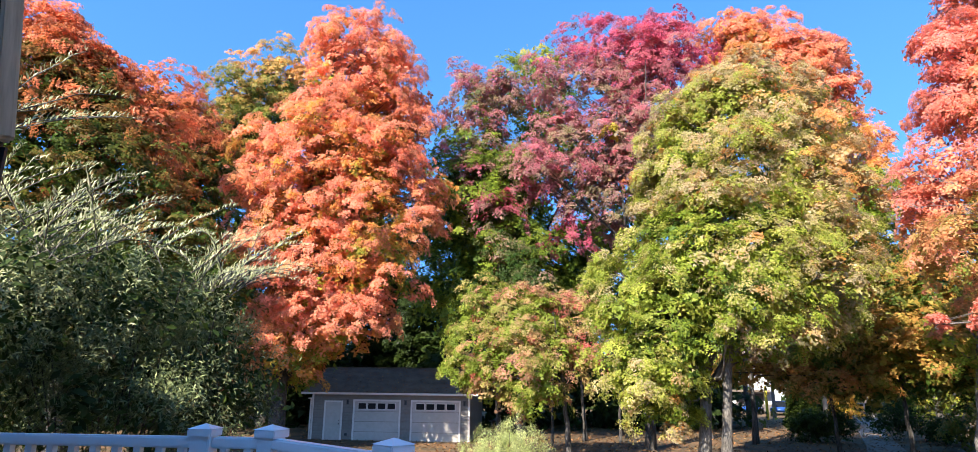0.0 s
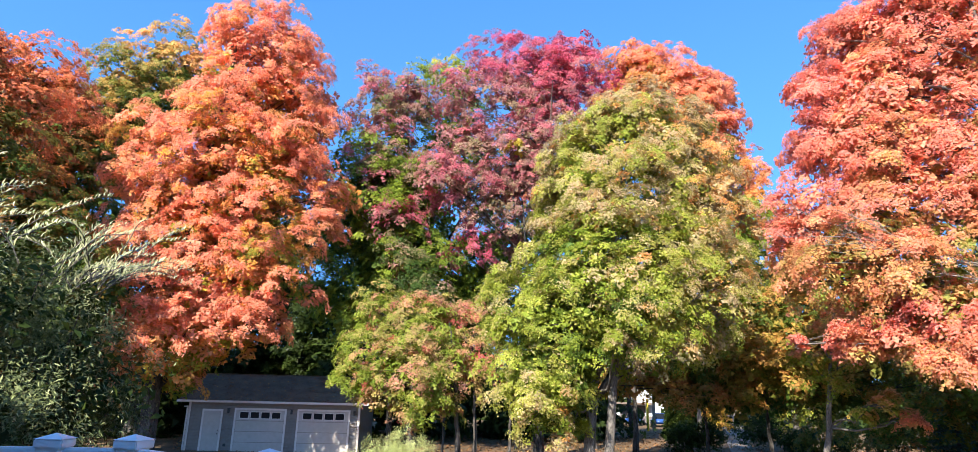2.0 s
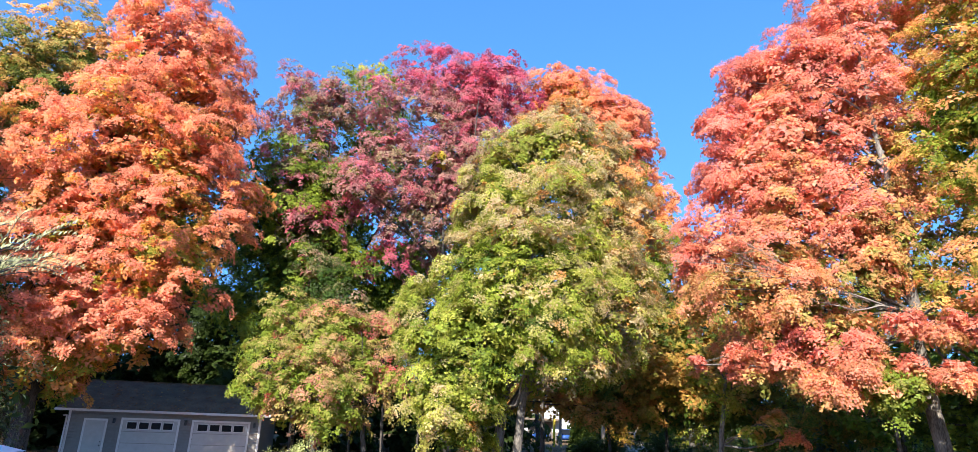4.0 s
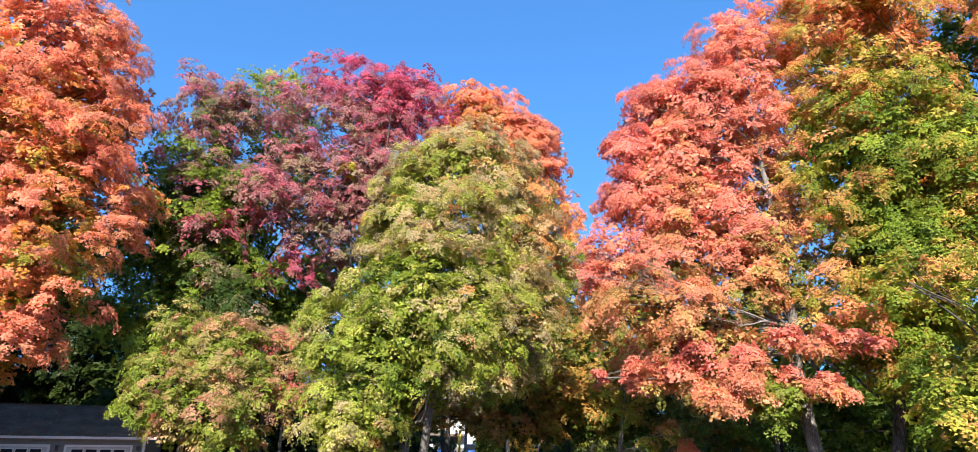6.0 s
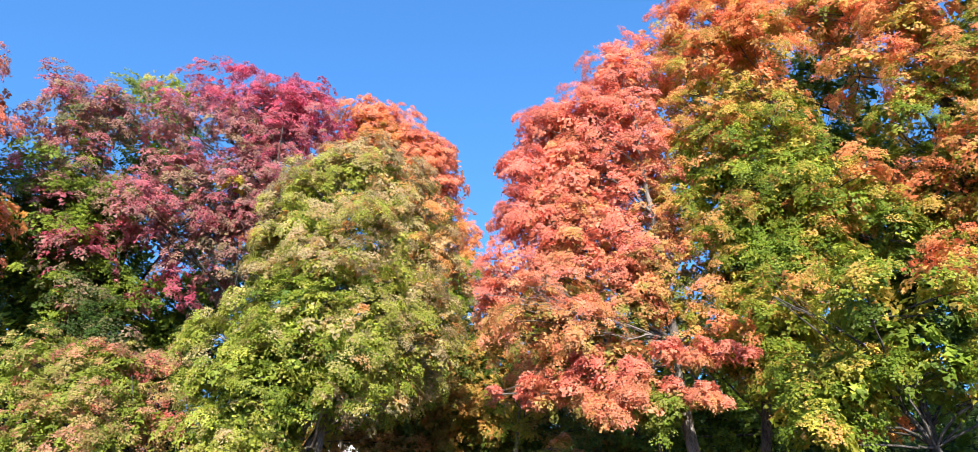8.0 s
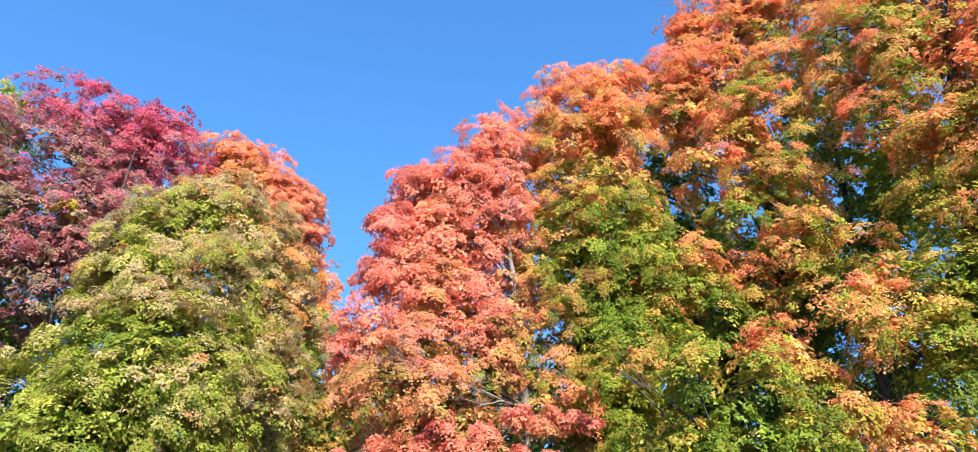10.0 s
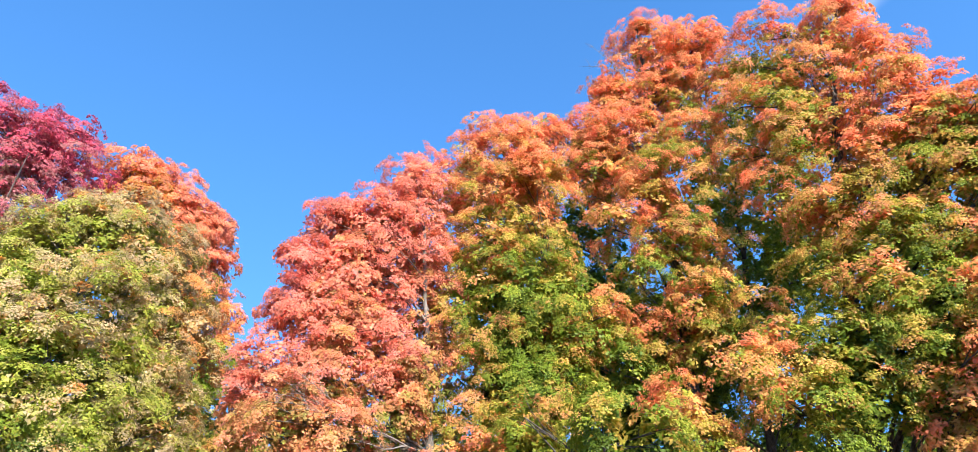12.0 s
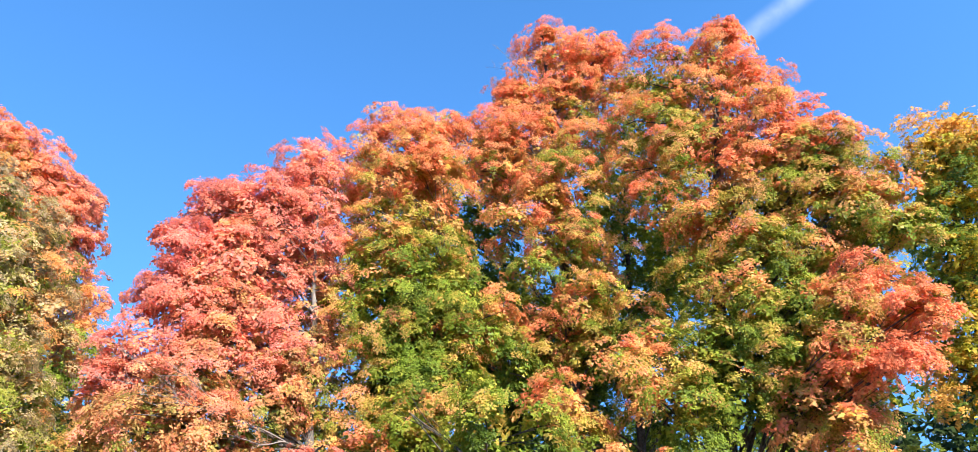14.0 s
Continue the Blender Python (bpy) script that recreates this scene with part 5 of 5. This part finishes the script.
arching_shoots(silver, -3.4, 6.0, silver_lobes[:5] + silver_lobes[3:4], np.random.RandomState(52), 0.075, 60)
arching_shoots(silver, -3.4, 6.0, [SPRAY], np.random.RandomState(57), 0.07, 7, "high_spray")
shrub("thread_shrub", "yellow-green weeping thread-leaf shrub", 0.55, 18.3, [(0.15, 18.1, 1.5, 0.66, 0.7), (0.85, 18.2, 1.62, 0.62, 0.75), (0.55, 17.9, 1.1, 0.85, 0.5), (1.35, 18.3, 1.4, 0.5, 0.8), (-0.35, 18.2, 1.15, 0.5, 0.6)], LEAF["thread"], 53, 0.06, 0.2, 1.8, 0.24, 0.7, "shrub", 1.5)

# ---------------------------------------------------------------- driveway, street and far things
ASPHALT = textured("worn grey asphalt", (0.15, 0.122, 0.095), (0.27, 0.225, 0.175), 0.8, 0.95, 0.3, (1, 1, 1), 15)
bm = bmesh.new()
rows = []
for x, y, w in ((14, 22, 1.1), (17.5, 28, 1.0), (21.5, 35.2, 0.85), (27, 45.5, 0.8), (37.4, 62.6, 1.3), (44, 74, 3)):
    rows.append([bm.verts.new(p) for p in ((x - w * 0.86, y + w * 0.5, -0.05), (x - w * 0.84, y + w * 0.49, 0.03), (x + w * 0.84, y - w * 0.49, 0.03), (x + w * 0.86, y - w * 0.5, -0.05))])
for a, b in zip(rows, rows[1:]):
    for k in range(3):
        bm.faces.new((a[k], a[k + 1], b[k + 1], b[k]))
bmesh.ops.recalc_face_normals(bm, faces=bm.faces[:])
drive = part("driveway", bm, ASPHALT)
tagged(drive, "worn grey asphalt driveway through the trees", "driveway", kind="structure")


def conifer(name, label, x, y, h, r, leaves, seed, whorl=0.35, droop=0.25, needle=0.16, tight=1.0):
    rng = np.random.RandomState(seed)
    root = empty(name, x, y, 0, label, "conifer")
    v, f = tube_arrays([(np.array([[0, 0, -0.02], [0.02, 0, h * 0.5], [0, 0, h * 0.97]]), [0.03 * h, 0.018 * h, 0.01])], 8)
    put("trunk", mesh_arrays("trunk", v, f, BARK, smooth=True)).parent = root
    P, N, A, paths = [], [], [], []
    z = 0.25
    while z < h * 0.98:
        k = 1 - z / h
        length = r * (k ** 0.8) + 0.08
        for _ in range(int(9 * tight) + int(5 * k)):
            a = rng.uniform(0, 2 * np.pi)
            o = np.array([math.cos(a), math.sin(a), 0])
            L = length * rng.uniform(0.75, 1.1)
            pts = curve_points(np.array([0, 0, z]), o * L + np.array([0, 0, z - droop * L + 0.15]), np.array([0, 0, 0.06]), 6)
            paths.append((pts, np.linspace(0.015, 0.004, 6)))
            n = int(L * 70 * tight)
            t = rng.random(n) ** 0.6
            base = pts[0] + (pts[-1] - pts[0]) * t[:, None]
            al = unit(o * 0.6 + rng.normal(size=(n, 3)) * np.array([0.7, 0.7, 0.3]))
            P.append(base + al * needle * 0.4)
            A.append(al)
            N.append(unit(np.array([0, 0, 1.0]) + 0.4 * rng.normal(size=(n, 3))))
        z += whorl * (0.5 + 0.5 * k) * rng.uniform(0.8, 1.2)
    P, N, A = np.concatenate(P), np.concatenate(N), np.concatenate(A)
    N = unit(N - A * (N * A).sum(1, keepdims=True))
    v, f = leaf_quads(P, N, needle * rng.uniform(0.7, 1.3, len(P)), rng, 0.4, A)
    put("needles", mesh_arrays("needles", v, f, leaves, {"turn": rng.random(len(P)), "tone": np.exp(rng.normal(0, 0.2, len(P)))})).parent = root
    v, f = tube_arrays(paths, 3)
    b = put("branches", mesh_arrays("branches", v, f, BARK, smooth=True))
    b.parent = root
    tagged(b, kind="stuff")
    return root


conifer("spruce", "blue-green spruce in the shade of the maples", 29.5, 29.0, 4.6, 1.9, LEAF["needle"], 71)
for x, y, h, r in ((20.0, 42.0, 2.6, 0.55), (20.7, 41.8, 2.9, 0.55), (21.4, 42.1, 2.4, 0.5)):
    tagged(conifer("arborvitae", "dark green clipped arborvitae by the driveway", x, y, h, r, LEAF["dark"], int(x * 10), 0.2, -0.5, 0.2, 1.3), group="arborvitae row by the driveway")
for x, y, s in ((19.9, 37.0, 1.0), (18.7, 37.8, 0.9), (25.0, 39.5, 1.2), (27.0, 38.6, 0.7), (29.2, 37.2, 0.75), (31.6, 36.0, 1.1), (33.5, 34.0, 1.2), (26.0, 36.5, 0.8)):
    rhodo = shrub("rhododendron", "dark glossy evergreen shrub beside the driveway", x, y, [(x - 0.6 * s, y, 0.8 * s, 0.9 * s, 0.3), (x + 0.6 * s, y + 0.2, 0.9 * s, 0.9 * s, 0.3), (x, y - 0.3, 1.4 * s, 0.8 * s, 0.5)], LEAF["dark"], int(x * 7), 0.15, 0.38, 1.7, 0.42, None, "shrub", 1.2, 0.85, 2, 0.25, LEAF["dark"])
    tagged(rhodo, group="evergreen shrubs beside the driveway")
shrub("orange_shrub", "small bright orange shrub by the street", 28.3, 51.0, [(28.0, 51, 2.0, 1.2, 0.85), (29.0, 51, 2.7, 1.1, 0.75), (28.5, 50.6, 1.2, 1.1, 0.8)], LEAF["gold"], 73, 0.25, 0.6, 1.0, 0.8)
shrub("lime_shrub", "sunlit light green shrub by the street", 34.5, 52.0, [(33.0, 52.5, 1.5, 1.5, 0.6), (35.0, 51.5, 1.7, 1.6, 0.7), (37.2, 50.5, 1.5, 1.5, 0.6)], LEAF["green"], 74, 0.25, 0.6, 1.0, 0.8)

WHITE_SIDE = textured("white house siding", (0.5, 0.5, 0.5), (0.62, 0.62, 0.62), 0.6, 0.6, 0.05)
far_house = empty("house", 0, 0, 0, "white two-storey house across the street", "house")
part("wall", box_bm(-6, 0, 0.9, 4, 8, 5.4), WHITE_SIDE, far_house)
part("lower_wall", box_bm(-6, -0.02, 0, 4, 7.9, 0.9), HOUSE_SIDING, far_house)
bm = bmesh.new()
v = [bm.verts.new(p) for p in ((-6.5, -0.6, 5.4), (4.5, -0.6, 5.4), (4.5, 8.6, 5.4), (-6.5, 8.6, 5.4), (-6.5, 4, 7.6), (4.5, 4, 7.6))]
for q in ((0, 1, 5, 4), (2, 3, 4, 5), (1, 2, 5), (3, 0, 4), (3, 2, 1, 0)):
    bm.faces.new([v[i] for i in q])
part("roof", bm, SHINGLE, far_house)
part("garage_door", box_bm(-4.4, -0.06, 0.0, -1.4, -0.021, 2.1, 0.02), HOUSE_SIDING, far_house, "brown garage door")
part("canopy", box_bm(-4.9, -1.4, 2.25, -0.6, -0.0, 2.5, 0.02), SHINGLE, far_house)
for x in (-3.9, 0.6, 2.4):
    wi = part("window", box_bm(x, -0.05, 3.0, x + 1.0, -0.001, 4.3, 0.01), TRIM, far_house)
    part("pane", box_bm(x + 0.08, -0.06, 3.08, x + 0.92, -0.051, 4.22), DARK_GLASS, wi)
far_house.matrix_world = pose(33.5, 74, 0, 0, 0, -24)

BLUE = textured("dark blue car paint", (0.02, 0.06, 0.2), (0.03, 0.08, 0.26), 0.5, 0.25, 0.0)
TYRE = textured("black tyre rubber", (0.012, 0.012, 0.012), (0.025, 0.025, 0.025), 6, 0.9, 0.1)
RIM = material("silver wheel rim", (0.5, 0.5, 0.52), 0.35, 0.9)


def car(x, y, turn):
    root = empty("car", 0, 0, 0, "dark blue car parked at the white house", "car", "cars at the white house")
    bm = box_bm(-2.1, -0.86, 0.32, 2.1, 0.86, 0.86, 0.12)
    part("body", bm, BLUE, root, "", True)
    bm = bmesh.new()
    q = [bm.verts.new(p) for p in ((-1.5, -0.78, 0.85), (1.1, -0.78, 0.85), (1.1, 0.78, 0.85), (-1.5, 0.78, 0.85), (-1.05, -0.64, 1.42), (0.45, -0.64, 1.42), (0.45, 0.64, 1.42), (-1.05, 0.64, 1.42))]
    for i in ((0, 1, 5, 4), (1, 2, 6, 5), (2, 3, 7, 6), (3, 0, 4, 7), (4, 5, 6, 7), (3, 2, 1, 0)):
        bm.faces.new([q[k] for k in i])
    part("cabin", bm, DARK_GLASS, root, "dark car windows")
    part("roof", box_bm(-1.06, -0.65, 1.42, 0.46, 0.65, 1.46, 0.02), BLUE, root)
    for wx in (-1.3, 1.3):
        for wy in (-0.84, 0.84):
            bm = bmesh.new()
            bmesh.ops.create_cone(bm, cap_ends=True, segments=24, radius1=0.32, radius2=0.32, depth=0.2, matrix=Matrix.Translation((wx, wy, 0.32)) @ pose(0, 0, 0, 90))
            wheel = part("tyre", bm, TYRE, root)
            bm = bmesh.new()
            bmesh.ops.create_cone(bm, cap_ends=True, segments=20, radius1=0.2, radius2=0.2, depth=0.212, matrix=Matrix.Translation((wx, wy, 0.32)) @ pose(0, 0, 0, 90))
            part("rim", bm, RIM, wheel)
    root.matrix_world = pose(x, y, 0, 0, 0, turn)


car(29.2, 70.5, 60)
car(31.6, 69.0, 60)

POLE = textured("weathered grey pole", (0.13, 0.11, 0.09), (0.27, 0.23, 0.18), 1.5, 0.9, 0.4, (3, 3, 0.4))
YELLOW_PAINT = textured("yellow painted steel", (0.6, 0.4, 0.02), (0.75, 0.52, 0.03), 2, 0.5, 0.05)
for x, y, h, r in ((24.3, 58.8, 9, 0.14), (26.2, 58.6, 9, 0.16), (25.4, 48.2, 7.5, 0.17)):
    p = empty("utility_pole", x, y, 0, "bare grey wooden pole near the street", "pole", "poles near the street")
    v, f = tube_arrays([(np.array([[0, 0, -0.02], [0.03, 0.02, h / 2], [0, 0, h]]), [r, r * 0.9, r * 0.75])], 12)
    put("shaft", mesh_arrays("shaft", v, f, POLE, smooth=True)).parent = p
y_post = empty("marker_post", 25.9, 59.4, 0, "yellow painted steel marker post", "post")
v, f = tube_arrays([(np.array([[0, 0, -0.02], [0, 0, 1.5], [0, 0, 3.0], [0, 0, 3.05]]), [0.12, 0.12, 0.12, 0.04])], 14)
put("shaft", mesh_arrays("shaft", v, f, YELLOW_PAINT, smooth=True)).parent = y_post

# bare twigs: a tuft at the tall maple's top, and a dead bough in the coral maple
TWIG = textured("pale dead wood", (0.13, 0.11, 0.095), (0.27, 0.235, 0.20), 4, 0.9, 0.2)


def bare_bough(name, label, start, ends, seed, r=0.03, fan=14, reach=0.5):
    rng = np.random.RandomState(seed)
    paths = []
    for e in ends:
        b = curve_points(np.array(start), np.array(e), rng.normal(0, 0.35, 3) + np.array([0, 0, 0.12]), 10)
        b[1:] += np.cumsum(rng.normal(0, 0.05, (9, 3)), axis=0)
        paths.append((b, np.linspace(r, 0.006, 10)))
        d = unit(b[-1] - b[0])
        for k in range(fan):
            i = rng.randint(3, 10)
            w = unit(d * 0.8 + 0.6 * rng.normal(size=3) + np.array([0, 0, 0.2]))
            t = curve_points(b[i], b[i] + w * reach * rng.uniform(0.5, 1.2), rng.normal(0, 0.06, 3), 5)
            paths.append((t, np.linspace(0.009, 0.003, 5)))
    v, f = tube_arrays(paths, 4)
    o = np.array(start)
    ob = put(name, mesh_arrays(name, v - o, f, TWIG, smooth=True))
    ob.location = start
    return tagged(ob, label, "bough")


bare_bough("dead_bough", "bare grey bough reaching out of the coral maple", (16.62, 13.80, 6.72), [(13.36, 14.74, 7.53), (12.57, 15.81, 7.95), (13.79, 14.49, 6.75)], 95, 0.028, 26, 0.6)
bare_bough("dead_bough", "bare grey twigs in the coral maple's edge", (14.75, 14.39, 7.32), [(12.26, 16.31, 8.86), (11.91, 16.56, 8.23), (13.05, 15.68, 9.13)], 96, 0.014, 22, 0.5)
bare_bough("bare_twigs", "leafless twig tuft at the tall maple's top", (24.65, 6.92, 24.95), [(24.25, 8.36, 27.89), (24.52, 7.54, 28.34), (24.09, 8.8, 26.75)], 97, 0.015, 16, 0.5)

# thin trunks under the crowns
for i, (x, y, h, r, dx) in enumerate(((0.6, 36.5, 7, 0.1, 0.3), (3.4, 33.5, 7, 0.075, -0.2), (5.6, 37.0, 9, 0.12, 0.5), (7.4, 36.0, 8, 0.08, -0.4), (8.3, 38.5, 8, 0.085, 0.2), (0.75, 40.6, 9, 0.12, -0.3),
                                     (20.6, 50.5, 9, 0.25, 0.2), (35.6, 50.6, 9, 0.28, -0.5), (33.0, 42.0, 9, 0.24, -0.8), (13.5, 39.0, 8, 0.12, 0.4), (16.8, 31.0, 8, 0.1, 0.2), (28.0, 23.0, 8, 0.14, 0.3), (24.0, 20.0, 8, 0.12, -0.3))):
    tree("young_tree", "slender young tree in the shade", (x, y), [(x + dx, y, h - 1, 1.3, 0.3), (x + 2 * dx, y + 0.8, h - 2.4, 1.2, 0.2), (x - dx, y + 1.2, h + 0.6, 1.2, 0.3)], LEAF["green"], 80 + i, r, 0.11, 0.55, 0.6, filled=0, group="slender trees under the maples")

# fallen leaves on the ground
rng = np.random.RandomState(90)
n = 24000
az, d = np.radians(rng.uniform(-16, 46, n)), np.sqrt(rng.uniform(24 ** 2, 62 ** 2, n))
p = np.stack([d * np.sin(az), d * np.cos(az), rng.uniform(0.01, 0.05, n)], 1)
v, f = leaf_quads(p, unit(np.array([0, 0, 1.0]) + 0.35 * rng.normal(size=(n, 3))), rng.uniform(0.08, 0.16, n), rng, 0.8)
LITTER = leaf_material("fallen leaves", [(0, (0.09, 0.05, 0.022)), (0.5, (0.22, 0.105, 0.045)), (0.85, (0.30, 0.14, 0.055)), (1, (0.36, 0.22, 0.07))], 0.7, 0.1)
tagged(put("fallen_leaves", mesh_arrays("fallen_leaves", v, f, LITTER, {"turn": rng.random(n), "tone": np.exp(rng.normal(0, 0.25, n))})), "brown and orange fallen leaves on the lawn", "leaf litter", kind="stuff")

# leaves that lie on the garage roof
n = 900
p = np.stack([rng.uniform(-0.4, GW + 0.4, n), rng.random(n) ** 1.5 * run, rng.uniform(0.012, 0.03, n)], 1)
v, f = leaf_quads(p, unit(np.array([0, 0, 1.0]) + 0.3 * rng.normal(size=(n, 3))), rng.uniform(0.06, 0.12, n), rng, 0.8)
lit = put("roof_litter", mesh_arrays("roof_litter", v, f, LITTER, {"turn": rng.random(n), "tone": np.exp(rng.normal(0, 0.25, n))}))
lit.matrix_world = garage.matrix_world @ pose(0, -OVER, GH + 0.12 - OVER * math.tan(slope), math.degrees(slope), 0, 0)
tagged(lit, "brown fallen leaves lying on the garage roof", "leaf litter", kind="stuff")

# a vapour trail high in the sky
TRAIL = bpy.data.materials.new("thin white vapour")
TRAIL.use_nodes = True
nt = TRAIL.node_tree
nt.nodes.remove(nt.nodes["Principled BSDF"])
co = nt.nodes.new("ShaderNodeTexCoord")
gr = nt.nodes.new("ShaderNodeSeparateXYZ")
nt.links.new(co.outputs["Object"], gr.inputs[0])
ab = nt.nodes.new("ShaderNodeMath")
ab.operation = 'ABSOLUTE'
nt.links.new(gr.outputs["Y"], ab.inputs[0])
fall = nt.nodes.new("ShaderNodeMapRange")
fall.interpolation_type = 'SMOOTHSTEP'
fall.inputs["From Min"].default_value = 0.0
fall.inputs["From Max"].default_value = 32.0
fall.inputs["To Min"].default_value = 0.42
fall.inputs["To Max"].default_value = 0.0
nt.links.new(ab.outputs[0], fall.inputs["Value"])
nz = nt.nodes.new("ShaderNodeTexNoise")
nz.inputs["Scale"].default_value = 0.02
nz.inputs["Detail"].default_value = 4
nt.links.new(co.outputs["Object"], nz.inputs["Vector"])
mul = nt.nodes.new("ShaderNodeMath")
mul.operation = 'MULTIPLY'
nt.links.new(fall.outputs[0], mul.inputs[0])
nt.links.new(nz.outputs["Fac"], mul.inputs[1])
tb = nt.nodes.new("ShaderNodeBsdfTransparent")
# emission in place of sunlight on the vapour
em = nt.nodes.new("ShaderNodeEmission")
em.inputs["Color"].default_value = (0.8, 0.88, 1, 1)
em.inputs["Strength"].default_value = 0.6
mx = nt.nodes.new("ShaderNodeMixShader")
nt.links.new(mul.outputs[0], mx.inputs[0])
nt.links.new(tb.outputs[0], mx.inputs[1])
nt.links.new(em.outputs[0], mx.inputs[2])
nt.links.new(mx.outputs[0], nt.nodes["Material Output"].inputs["Surface"])


def far_point(az, el, d):
    a, e = radians(az), radians(el)
    return Vector((d * math.sin(a) * math.cos(e), d * math.cos(a) * math.cos(e), d * math.sin(e)))


a, b = far_point(94.8, 39.0, 1500), far_point(105.8, 41.4, 1500)
bm = bmesh.new()
bmesh.ops.create_grid(bm, x_segments=30, y_segments=4, size=0.5, matrix=Matrix.Diagonal(((b - a).length, 66, 1, 1)))
trail = part("vapour_trail", bm, TRAIL)
along = (b - a).normalized()
face = ((a + b) / 2).normalized()
side = face.cross(along).normalized()
trail.matrix_world = Matrix.Translation((a + b) / 2) @ Matrix((along, side, along.cross(side))).transposed().to_4x4()
tagged(trail, "faint white vapour trail in a blue sky", "vapour trail", kind="structure")
